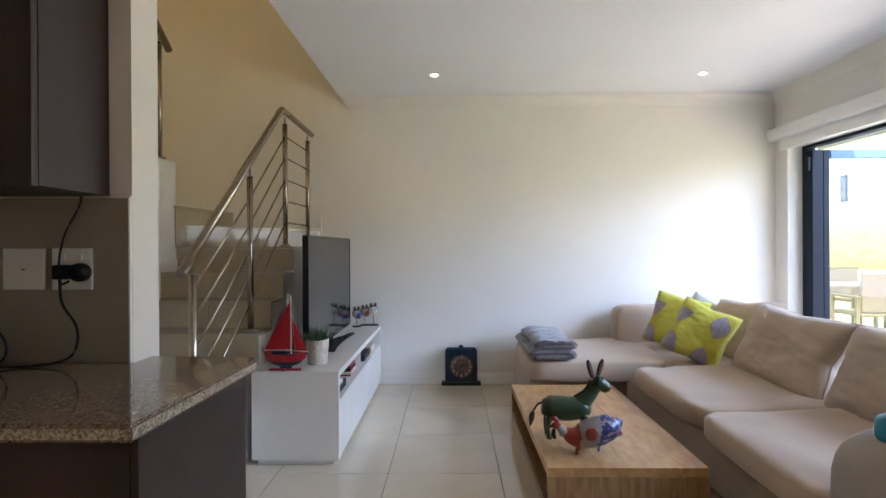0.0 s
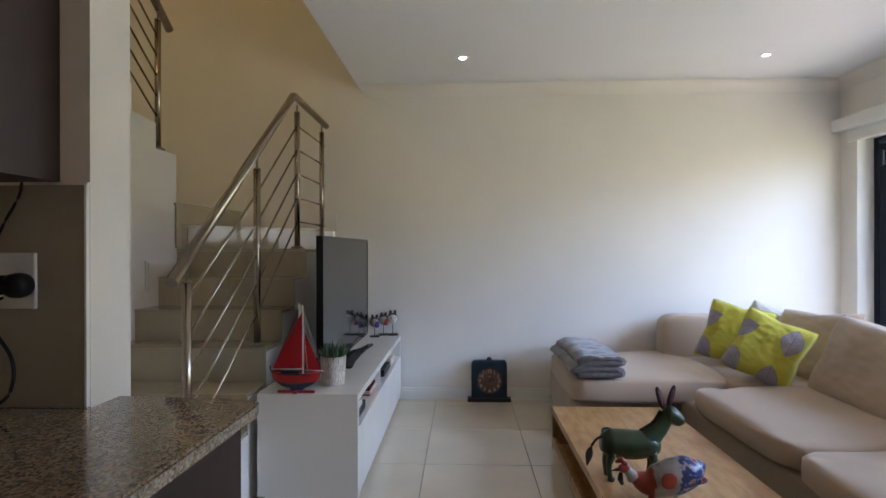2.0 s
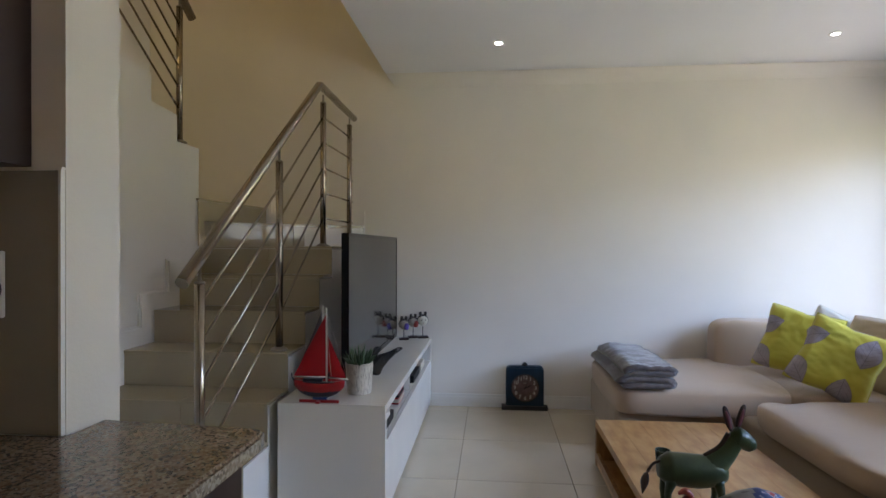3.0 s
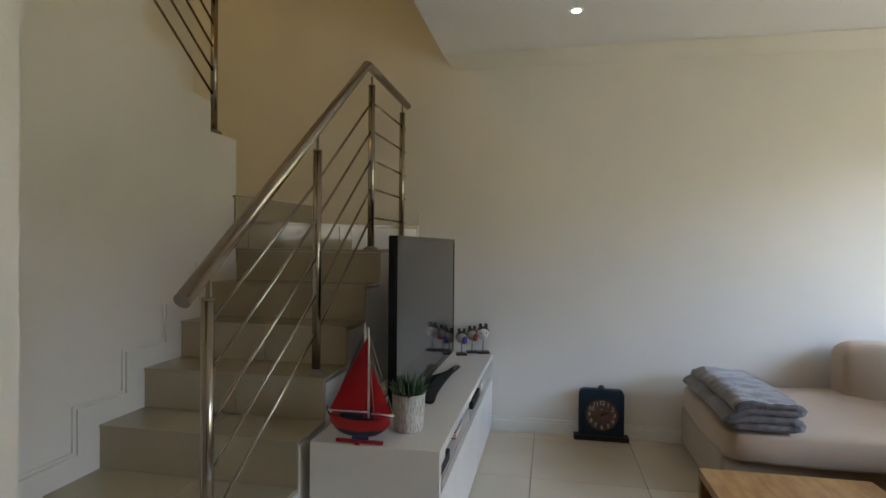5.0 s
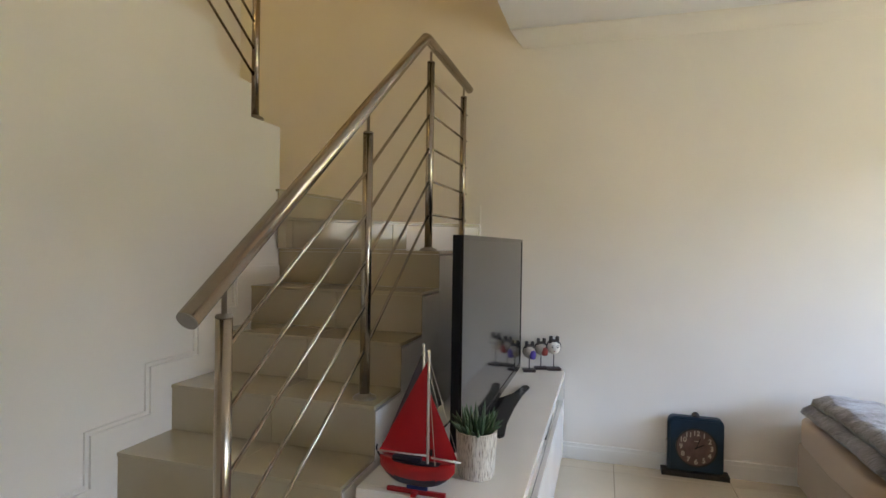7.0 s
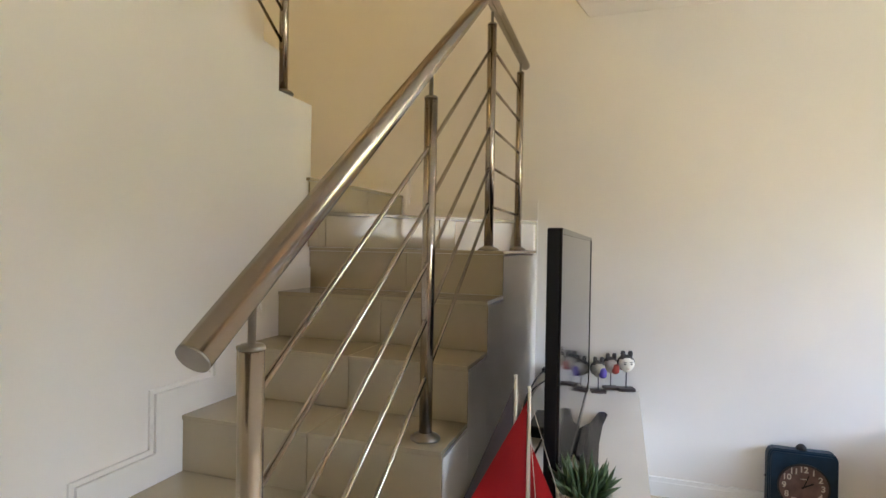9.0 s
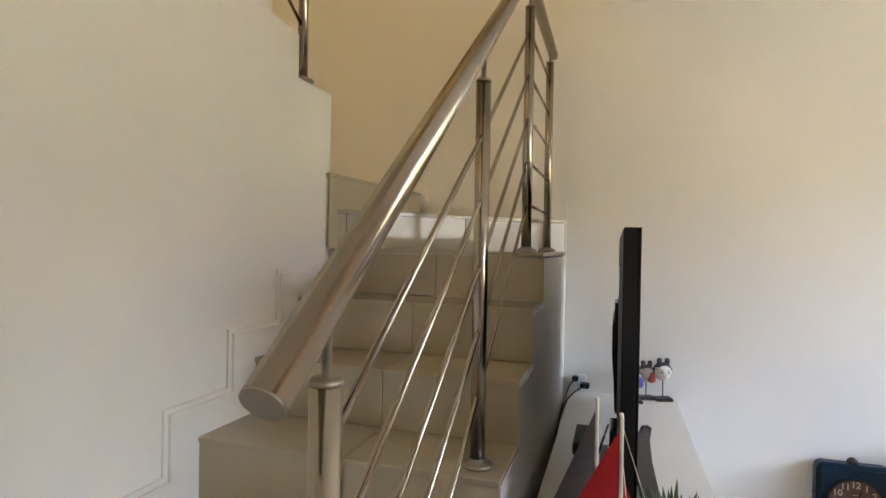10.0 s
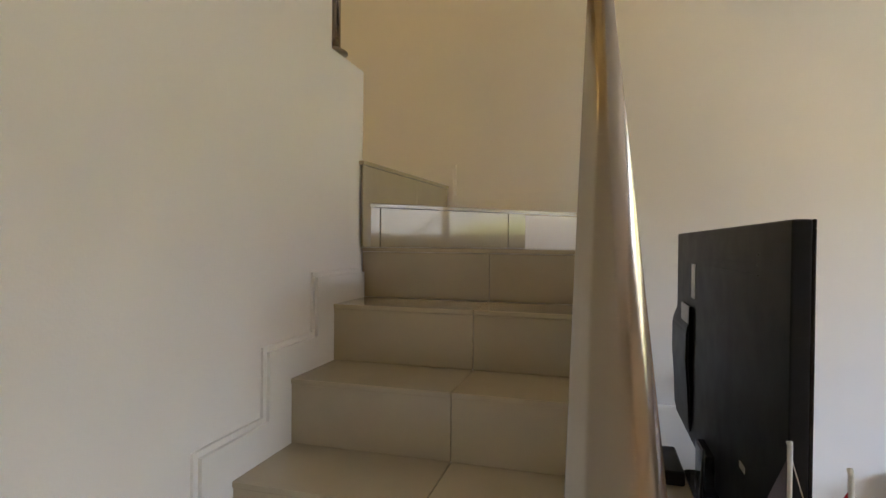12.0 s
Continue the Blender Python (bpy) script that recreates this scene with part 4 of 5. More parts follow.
for yy in (4.0, 10.0, 16.0, 22.75):
    w = part("window", bx(15.93, 15.99, yy, yy + 0.4, 3.0, 4.1, 0.01), M_NAVY, house)
    part("pane", bx(15.90, 15.925, yy + 0.05, yy + 0.35, 3.05, 4.05), M_GLOSS, w)

# ---- patio furniture ----
def outdoor_chair(cx, cy, turn):
    c = thing("patio_chair", "brown woven outdoor dining chair on the patio", "chair", (cx, cy, -0.018), "patio chairs")
    part("seat", bx(-0.25, 0.25, -0.25, 0.25, 0.40, 0.45, 0.015), M_RATTAN, c)
    part("backrest", bx(-0.25, 0.25, 0.22, 0.26, 0.455, 0.92, 0.015), M_RATTAN, c)
    for sx in (-1, 1):
        part("armrest", bx(sx * 0.27 - 0.02, sx * 0.27 + 0.02, -0.22, 0.25, 0.62, 0.65, 0.008), M_RATTAN, c)
        for sy in (-0.21, 0.21):
            part("leg", bx(sx * 0.27 - 0.02, sx * 0.27 + 0.02, sy - 0.02, sy + 0.02, 0.0, 0.619, 0.003), M_RATTAN, c)
    c.rotation_euler = (0, 0, radians(turn))
    return c

pt = thing("patio_table", "wooden outdoor dining table on the patio", "table", (5.6, 8.2, -0.018))
for i in range(7):
    part("top_slat", bx(-0.8 + i * 0.23, -0.59 + i * 0.23, -0.45, 0.45, 0.70, 0.73, 0.003, 1), M_RATTAN, pt)
for sx in (-0.72, 0.72):
    for sy in (-0.38, 0.38):
        part("leg", bx(sx - 0.03, sx + 0.03, sy - 0.03, sy + 0.03, 0, 0.699), M_RATTAN, pt)
outdoor_chair(5.1, 7.4, 180)
outdoor_chair(6.1, 7.35, 170)
outdoor_chair(5.2, 9.1, 0)
outdoor_chair(6.2, 9.05, 8)

# ---- blanket ----
blk = thing("folded_blanket", "grey fleece blanket folded in layers on the chaise", "blanket")
def folded_sheet(name, x0, x1, y0, y1, z0, t, layers, seed):
    """One thick cloth folded to and fro over its width, run along y with soft waves."""
    line = []
    for k in range(layers):
        z = z0 + (k + 0.5) * t * 1.06
        a, b = (x0, x1) if k % 2 == 0 else (x1, x0)
        line += [(a + (b - a) * (0.06 + 0.88 * u / 10), z) for u in range(11)]
        if k < layers - 1:
            s = 1 if b == x1 else -1
            line += [(b + s * 0.010, z + t * 0.2), (b + s * 0.016, z + t * 0.53), (b + s * 0.010, z + t * 0.86)]
    n = len(line)
    rim = []
    for i, (x, z) in enumerate(line):
        p, q = line[max(i - 1, 0)], line[min(i + 1, n - 1)]
        d = Vector((q[0] - p[0], q[1] - p[1])).normalized()
        h = t * 0.47
        rim.append(((x - d.y * h, z + d.x * h), (x + d.y * h, z - d.x * h)))
    loop = [a for a, _ in rim] + [b for _, b in rim[::-1]]
    bm = bmesh.new()
    rows, m = [], 64
    for j in range(m + 1):
        v = j / m
        y = y0 + (y1 - y0) * v
        row = []
        for x, z in loop:
            up = (z - z0) / (t * layers)
            w = noise.noise(Vector((x * 9 + seed, y * 7, up * 1.5)))
            c = noise.noise(Vector((x * 24, y * 15 + seed, up * 2.0)))
            fine = noise.noise(Vector((x * 60, y * 60, up * 9 + seed)))
            dz = (0.010 * w + 0.009 * c * up + 0.0025 * fine) * (0.35 + up)
            slump = -0.035 * max(0.0, (x0 + 0.07 - x) / 0.07) * up - 0.018 * v * up
            dx = 0.014 * noise.noise(Vector((y * 5, z * 30, seed))) + 0.012 * up * math.sin(v * 3.0)
            dy = 0.012 * noise.noise(Vector((x * 10, z * 40, seed + 4.0)))
            row.append(bm.verts.new((x + dx, y + dy, z + dz * 0.8 + slump)))
        rows.append(row)
    k = len(loop)
    for a, b in zip(rows, rows[1:]):
        for i in range(k):
            bm.faces.new((a[i], a[(i + 1) % k], b[(i + 1) % k], b[i]))
    for row in (rows[0], rows[-1]):
        for i in range(n - 1):
            bm.faces.new((row[i], row[i + 1], row[k - 2 - i], row[k - 1 - i]))
    bmesh.ops.recalc_face_normals(bm, faces=bm.faces)
    return part(name, bm, M_BLANKET, blk, sm=True)
folded_sheet("fold", 0.600, 0.890, 4.60, 5.42, 0.417, 0.034, 4, 21)

# ---- clock ----
clock = thing("mantel_clock", "old square blue metal clock standing on the floor by the wall", "clock")
CX0, CX1, CY0, CY1 = -0.045, 0.243, 5.530, 5.586
part("base", bx(CX0 - 0.032, CX1 + 0.030, CY0 - 0.018, CY1 + 0.004, 0.0, 0.030, 0.003), M_CLOCKD, clock, "dark metal base plate")
_bm = slab_y(bmesh.new(), [(CX0, 0.031), (CX1, 0.031), (CX1, 0.308), (CX1 - 0.018, 0.333), (CX0 + 0.018, 0.333), (CX0, 0.308)], CY0, CY1)
bmesh.ops.bevel(_bm, geom=list(_bm.edges), offset=0.006, segments=2, affect="EDGES")
part("body", _bm, M_CLOCKB, clock)
part("front_plate", slab_y(bmesh.new(), [(CX0 + 0.012, 0.036), (CX1 - 0.012, 0.036), (CX1 - 0.012, 0.300), (CX1 - 0.026, 0.318), (CX0 + 0.026, 0.318), (CX0 + 0.012, 0.300)], CY0 - 0.006, CY0 - 0.0005), M_CLOCKB, clock)
part("knob", lathe(bmesh.new(), [(0.0, 0.334), (0.024, 0.334), (0.020, 0.346), (0.011, 0.356), (0.0, 0.360)], 16, ((CX0 + CX1) / 2, (CY0 + CY1) / 2, 0)), M_CLOCKD, clock, sm=True)
DC = Vector(((CX0 + CX1) / 2 + 0.002, CY0 - 0.0062, 0.170))
RX = Euler((radians(90), 0, 0)).to_matrix().to_4x4()
dial = part("dial", lathe(bmesh.new(), [(0.0, 0.0), (0.100, 0.0), (0.100, 0.003), (0.0, 0.003)], 48), M_DIAL, clock, "faded brown dial")
dial.matrix_basis = Matrix.Translation(DC) @ RX
part("rim", lathe(bmesh.new(), [(0.100, 0.0), (0.107, 0.0), (0.107, 0.008), (0.101, 0.009), (0.100, 0.004)], 48, ring=True), M_CLOCKD, clock).matrix_basis = Matrix.Translation(DC) @ RX
for h in range(1, 13):
    a = radians(90 - 30 * h)
    p = DC + Vector((math.cos(a) * 0.079, -0.0040, math.sin(a) * 0.079))
    text_part("numeral", str(h), 0.038, M_CREAM, dial, dial.matrix_basis.inverted() @ Matrix.Translation(p) @ RX)
for ang, ln, wd in ((-62, 0.045, 0.006), (-20, 0.060, 0.004)):
    hnd = part("hand", bx(-wd / 2, wd / 2, -0.01, ln, 0.0, 0.0012), M_BLACK, dial)
    hnd.matrix_basis = Matrix.Translation((0, 0, 0.0045 + wd * 0.3)) @ Euler((0, 0, radians(ang))).to_matrix().to_4x4()
part("plate_bar", bx(-0.012, 0.012, 0.035, 0.038, 0.0031, 0.0036), M_CREAM, dial)
part("bell_arm", cyl(bmesh.new(), (CX0 - 0.008, 5.555, 0.19), (CX0, 5.555, 0.19), 0.004, n=8), M_CLOCKD, clock)

# ---- model boat ----
BX, BY = -0.934, 3.758
boat = thing("model_sailing_boat", "wooden model sailing boat with red sails on the cabinet", "model boat")
_bm = bmesh.new()
NS, NR = 48, 25
rings = []
for i in range(NS + 1):
    u = -1 + 2 * i / NS
    w = 0.030 * max(0.0, 1 - abs(u) ** 2.4) ** 0.7 + 0.0008
    zt = 0.624 + 0.016 * u * u
    zb = 0.560 + 0.052 * abs(u) ** 3
    ring = []
    for k in range(NR):
        a = math.pi * k / (NR - 1)
        ring.append(_bm.verts.new((BX + u * 0.118, BY - math.cos(a) * w * (1 if True else 0), zt - math.sin(a) ** 0.8 * (zt - zb))))
    rings.append(ring)
for a, b in zip(rings, rings[1:]):
    for k in range(NR - 1):
        _bm.faces.new((a[k], a[k + 1], b[k + 1], b[k]))
    _bm.faces.new((a[0], b[0], b[NR - 1], a[NR - 1]))
bmesh.ops.recalc_face_normals(_bm, faces=_bm.faces)
hull = part("hull", _bm, M_REDP, boat, "red and navy painted hull", sm=True)
hull.data.materials.append(M_NAVYP)
for p in hull.data.polygons:
    if p.center.z < 0.590 + 0.30 * (p.center.x - BX) ** 2:
        p.material_index = 1
part("deck", bx(BX - 0.085, BX + 0.085, BY - 0.015, BY + 0.015, 0.6245, 0.630, 0.002), M_NAVYP, boat, "dark navy deck")
part("cabin", bx(BX - 0.075, BX + 0.015, BY - 0.011, BY + 0.011, 0.6305, 0.645, 0.003), M_NAVYP, boat)
part("keel", bx(BX - 0.03, BX + 0.035, BY - 0.004, BY + 0.004, 0.545, 0.566, 0.002), M_BLUE, boat, "blue keel")
part("cradle", box(bx(BX - 0.092, BX + 0.092, BY - 0.009, BY + 0.004, TZ + 0.001, TZ + 0.014, 0.002), BX - 0.009, BX + 0.009, BY - 0.03, BY + 0.03, TZ + 0.001, TZ + 0.012, 0.002), M_REDP, boat, "red wooden cross stand")
mx = BX + 0.034
part("mast", tube(bmesh.new(), [(mx, BY, 0.63), (mx, BY, 0.958), (mx - 0.002, BY, 0.966)], [0.0042, 0.0038, 0.004], 10), M_WSTICK, boat, "white mast", sm=True)
part("boom", tube(bmesh.new(), [(BX - 0.125, BY - 0.003, 0.652), (mx, BY - 0.003, 0.654)], 0.0032, 8), M_WSTICK, boat, sm=True)
part("bowsprit", tube(bmesh.new(), [(mx + 0.012, BY, 0.648), (BX + 0.135, BY, 0.644)], 0.003, 8), M_WSTICK, boat, sm=True)
part("stern_hook", tube(bmesh.new(), curve_pts([(BX - 0.108, BY, 0.62), (BX - 0.122, BY, 0.64), (BX - 0.13, BY, 0.655), (BX - 0.128, BY, 0.668)], 8), 0.003, 8), M_NAVYP, boat, sm=True)
def sail(name, a, b, c, belly, m, label, ny=10, ship=None):
    bm = bmesh.new()
    a, b, c = Vector(a), Vector(b), Vector(c)
    for off in (-0.0006, 0.0006):
        vs = {}
        for i in range(ny + 1):
            for j in range(ny + 1 - i):
                u, v = i / ny, j / ny
                w = 1 - u - v
                p = a * w + b * u + c * v
                p.y += off - belly * 27 * u * v * w * 0.5 - belly * 4 * w * u * 0.2
                vs[i, j] = bm.verts.new(p)
        for i in range(ny):
            for j in range(ny - i):
                bm.faces.new((vs[i, j], vs[i + 1, j], vs[i, j + 1]))
                if j < ny - i - 1:
                    bm.faces.new((vs[i + 1, j], vs[i + 1, j + 1], vs[i, j + 1]))
    return part(name, bm, m, ship or boat, label, sm=True)
sail("mainsail", (BX - 0.118, BY - 0.004, 0.656), (mx - 0.004, BY - 0.002, 0.656), (mx - 0.004, BY - 0.001, 0.935), 0.012, M_RED, "red cloth mainsail")
sail("foresail", (mx + 0.006, BY, 0.655), (BX + 0.125, BY, 0.650), (mx + 0.004, BY, 0.845), 0.008, M_RED, "red cloth foresail")
for a, b in (((mx, BY, 0.945), (BX + 0.13, BY, 0.646)), ((mx, BY, 0.90), (mx + 0.03, BY - 0.02, 0.632))):
    part("rigging", tube(bmesh.new(), [a, b], 0.0008, 6), M_CREAM, boat, sm=True)
part("cleat", bx(mx + 0.008, mx + 0.016, BY - 0.006, BY + 0.006, 0.655, 0.675, 0.002), M_BLACK, boat)
boat_grey = thing("model_sailing_boat", "wooden model sailing boat with a dark grey sail", "model boat", group="model boats")
tagged(boat, group="model boats")
GD = Vector((-0.030, 0.088, 0.0))
for _n in ("hull", "deck", "cabin"):
    _o = new(_n, [c for c in boat.children if c.name.split(".")[0] == _n][0].data)
    _o.parent, _o.location = boat_grey, GD
gx, gy = -0.946, BY + GD.y
part("stand", bx(gx - 0.03, gx + 0.03, gy - 0.02, gy + 0.02, TZ + 0.001, 0.563, 0.003), M_NAVYP, boat_grey)
part("mast", tube(bmesh.new(), [(gx, gy, 0.63), (gx, gy, 0.960), (gx - 0.001, gy, 0.967)], [0.0042, 0.0038, 0.0046], 10), M_WSTICK, boat_grey, "white mast", sm=True)
sail("mainsail", (BX - 0.135, gy - 0.004, 0.656), (gx - 0.004, gy - 0.002, 0.656), (gx - 0.004, gy - 0.001, 0.940), 0.012, M_GREYC, "dark grey cloth mainsail", ship=boat_grey)
part("boom", tube(bmesh.new(), [(BX - 0.140, gy - 0.003, 0.652), (gx, gy - 0.003, 0.654)], 0.0032, 8), M_WSTICK, boat_grey, sm=True)
part("rigging", tube(bmesh.new(), [(gx, gy, 0.95), (gx + 0.085, gy, 0.646)], 0.0008, 6), M_CREAM, boat_grey, sm=True)

# ---- potted succulent ----
PX, PY = -0.795, 3.945
pot = thing("potted_succulent", "spiky green succulent in a ribbed cream pot on the cabinet", "potted plant")
part("pot", lathe(bmesh.new(), [(0.0, 0.0), (0.056, 0.0), (0.059, 0.004), (0.067, 0.141), (0.067, 0.147), (0.061, 0.147), (0.060, 0.130), (0.0, 0.130)], 40, (PX, PY, TZ + 0.001)), M_POT, pot, "ribbed cream ceramic pot", sm=False)
part("soil", lathe(bmesh.new(), [(0.0, 0.1256), (0.056, 0.1256), (0.04, 0.131), (0.0, 0.133)], 20, (PX, PY, TZ + 0.001)), M_SOIL, pot)
rnd = random.Random(5)
for i in range(90):
    a, t = rnd.uniform(0, 6.283), rnd.uniform(0.05, 1.0)
    ln = rnd.uniform(0.065, 0.105)
    r0 = rnd.uniform(0.0, 0.045)
    base = Vector((PX + math.cos(a) * r0, PY + math.sin(a) * r0, TZ + 0.128))
    out = Vector((math.cos(a), math.sin(a), 0))
    pts = [base + out * (ln * t * 0.75 * s) + Vector((0, 0, ln * (1.15 - 0.65 * t) * s ** (0.75 + 0.2 * t))) for s in (0, 0.25, 0.5, 0.75, 1.0)]
    part("leaf", tube(bmesh.new(), pts, [0.0050, 0.0072, 0.0060, 0.0036, 0.0004], 6), M_LEAF, pot, sm=True)

# ---- carved head figurines ----
def figurine(x, y, turn, wing, wl, hat, tall=0.0):
    f = thing("carved_figurine", "small carved " + wl + " figurine on a pin stand", "figurine", (x, y, TZ + 0.001), "carved figurines")
    part("base", bx(-0.030, 0.030, -0.021, 0.021, 0, 0.013, 0.002), M_DKBROWN, f, "dark wooden base")
    part("pin", cyl(bmesh.new(), (0, 0, 0.0135), (0, 0, 0.075 + tall), 0.0022, n=8), M_BLACK, f)
    hz = 0.105 + tall
    bm = bmesh.new()
    bmesh.ops.create_uvsphere(bm, u_segments=20, v_segments=14, radius=1)
    for v in bm.verts:
        z = v.co.z
        w = 1.0 - 0.22 * max(0, -z)
        v.co = Vector((v.co.x * 0.030 * w, v.co.y * 0.024 * w, hz + z * 0.036))
        if v.co.y < 0:
            v.co.y -= 0.004 * math.exp(-((v.co.x / 0.008) ** 2)) * math.exp(-(((v.co.z - hz + 0.004) / 0.014) ** 2))
    hd = part("head", bm, M_TINW if wing is None else M_BROWNP, f, "cream painted face" if wing is None else "", sm=True)
    bm = bmesh.new()
    bmesh.ops.create_uvsphere(bm, u_segments=20, v_segments=12, radius=1)
    for v in bm.verts:
        v.co = Vector((v.co.x * 0.033, v.co.y * 0.027 + 0.006, hz + 0.004 + v.co.z * 0.037))
    cut = [v for v in bm.verts if v.co.y < -0.006 and v.co.z < hz + 0.022]
    bmesh.ops.delete(bm, geom=cut, context="VERTS")
    part("hair", bm, M_HAIR, f, "dark carved hair", sm=True)
    for sx in (-1, 1):
        part("ear", soft_box(0.017, 0.012, 0.028, 0.6, 8, 8), M_HAIR, f, sm=True, loc=(sx * 0.014, 0.0, hz + 0.045))
        if wing is None:
            part("eye", soft_box(0.010, 0.003, 0.005, 0.8, 6, 6), M_BLACK, hd, sm=True, loc=(sx * 0.011, -0.0225, hz + 0.004))
            part("eyebrow", soft_box(0.013, 0.003, 0.0025, 0.8, 6, 6), M_BLACK, hd, sm=True, loc=(sx * 0.012, -0.0225, hz + 0.012))
    if wing is None:
        part("mouth", soft_box(0.010, 0.003, 0.004, 0.8, 6, 6), M_TINRED, hd, sm=True, loc=(0, -0.020, hz - 0.016))
    else:
        part("wing", soft_box(0.032, 0.036, 0.048, 0.7, 12, 10), wing, f, "painted wing", sm=True, loc=(0.014, -0.014, hz - 0.012))
    f.rotation_euler = (0, 0, radians(turn))
    f.scale = (1.22, 1.22, 1.1) if wing else (1.36, 1.36, 1.18)
    return f
M_TINW = mat("cream_face_paint", (0.70, 0.66, 0.57), 0.5, var=0.12, vscale=50)
M_BROWNP = mat("dusty_brown_paint", (0.36, 0.31, 0.26), 0.6, var=0.3, vscale=60)
M_HAIR = mat("charcoal_wood", (0.04, 0.032, 0.028), 0.6, var=0.3, vscale=60, bump=0.3)
M_VIOLET = mat("violet_paint", (0.08, 0.05, 0.28), 0.5, var=0.2, vscale=40)
figurine(-0.822, 5.447, 15, M_VIOLET, "bird with a violet wing", True)
figurine(-0.764, 5.540, 20, M_TINRED, "bird with a red wing", True, 0.006)
figurine(-0.688, 5.540, 18, None, "cream face", True, 0.010)

# ---- tin animals on the coffee table ----
donkey = thing("tin_donkey", "green painted tin donkey figure on the coffee table", "figurine")
DX, DY = 0.60, 3.46
def blob(ctrl, radii, n=24, m=18, sq=1.0):
    pts = curve_pts(ctrl, n)
    rr = [max(0.001, float(np.interp(i / n, np.linspace(0, 1, len(radii)), radii))) for i in range(n + 1)]
    bm = tube(bmesh.new(), pts, rr, m)
    return bm
body = part("body", blob([(DX - 0.128, DY, KZ + 0.140), (DX - 0.08, DY, KZ + 0.135), (DX, DY, KZ + 0.130), (DX + 0.06, DY, KZ + 0.137), (DX + 0.088, DY, KZ + 0.15)], [0.034, 0.054, 0.057, 0.056, 0.052, 0.044, 0.024]), M_GREEN, donkey, sm=True)
part("neck", blob([(DX + 0.05, DY, KZ + 0.15), (DX + 0.095, DY, KZ + 0.195), (DX + 0.125, DY, KZ + 0.24)], [0.045, 0.034, 0.028, 0.026]), M_GREEN, donkey, sm=True)
part("head", blob([(DX + 0.105, DY, KZ + 0.255), (DX + 0.135, DY, KZ + 0.247), (DX + 0.165, DY, KZ + 0.228), (DX + 0.185, DY, KZ + 0.215)], [0.012, 0.034, 0.033, 0.028, 0.024, 0.010]), M_GREEN, donkey, sm=True)
for s in (-1, 1):
    e = part("ear", soft_box(0.024, 0.010, 0.090, 0.9, 12, 14), M_DKBROWN, donkey, "dark pointed ear", sm=True)
    e.matrix_basis = Matrix.Translation((DX + 0.118 + s * 0.026, DY + s * 0.012, KZ + 0.315)) @ Euler((0, radians(s * 16), 0)).to_matrix().to_4x4()
    ei = part("inner_ear", soft_box(0.011, 0.005, 0.064, 0.9, 10, 10), M_EARPINK, e, sm=True, loc=(0, -0.006, -0.002))
    for lx, bend in ((-0.092, -0.01), (0.055, 0.008)):
        part("leg", tube(bmesh.new(), curve_pts([(DX + lx, DY + s * 0.026, KZ + 0.11), (DX + lx + bend * 1.5, DY + s * 0.028, KZ + 0.06), (DX + lx + bend, DY + s * 0.03, KZ + 0.012), (DX + lx + bend + 0.006, DY + s * 0.03, KZ + 0.001)], 10), [0.022, 0.018, 0.015, 0.012, 0.011, 0.010, 0.010, 0.011, 0.013, 0.015, 0.015], 12), M_GREEN, donkey, sm=True)
part("tail", tube(bmesh.new(), curve_pts([(DX - 0.125, DY, KZ + 0.160), (DX - 0.150, DY - 0.005, KZ + 0.150), (DX - 0.172, DY - 0.01, KZ + 0.118), (DX - 0.180, DY - 0.01, KZ + 0.085), (DX - 0.186, DY - 0.01, KZ + 0.050)], 16), [0.005] * 7 + [0.006, 0.008, 0.011, 0.013, 0.014, 0.013, 0.011, 0.008, 0.005, 0.002], 10), M_DKBROWN, donkey, "dark tufted tail", sm=True)
part("mane", tube(bmesh.new(), curve_pts([(DX + 0.02, DY, KZ + 0.182), (DX + 0.07, DY, KZ + 0.215), (DX + 0.10, DY, KZ + 0.262)], 10), 0.008, 8), M_DKBROWN, donkey, sm=True)

bird = thing("tin_bird", "patchwork red, white and speckled blue tin bird figure", "figurine")
QX, QY = 0.625, 3.235
bp = curve_pts([(QX - 0.115, QY, KZ + 0.095), (QX - 0.06, QY, KZ + 0.068), (QX, QY, KZ + 0.080), (QX + 0.07, QY, KZ + 0.105), (QX + 0.135, QY, KZ + 0.132)], 30)
br = [float(np.interp(i / 30, [0, 0.15, 0.4, 0.62, 0.8, 0.95, 1], [0.012, 0.032, 0.054, 0.060, 0.052, 0.022, 0.004])) for i in range(31)]
bb = part("body", tube(bmesh.new(), bp, br, 24), M_TIN, bird, sm=True)
bb.data.materials.append(M_TINRED)
bb.data.materials.append(M_TINBLUE)
for p in bb.data.polygons:
    x = p.center.x - QX
    if x > 0.032 + 0.2 * (p.center.z - KZ - 0.1):
        p.material_index = 2
    elif x < -0.045:
        p.material_index = 1
part("heart_patch", soft_box(0.055, 0.014, 0.055, 0.9, 14, 12), M_TINRED, bird, "red heart patch", sm=True, loc=(QX - 0.003, QY - 0.053, KZ + 0.095))
part("head", soft_box(0.040, 0.030, 0.030, 0.9, 14, 12), M_TINRED, bird, "red painted head", sm=True, loc=(QX - 0.135, QY, KZ + 0.115))
part("neck", blob([(QX - 0.135, QY, KZ + 0.118), (QX - 0.118, QY, KZ + 0.10), (QX - 0.105, QY, KZ + 0.085)], [0.012, 0.017, 0.024]), M_TIN, bird, sm=True)
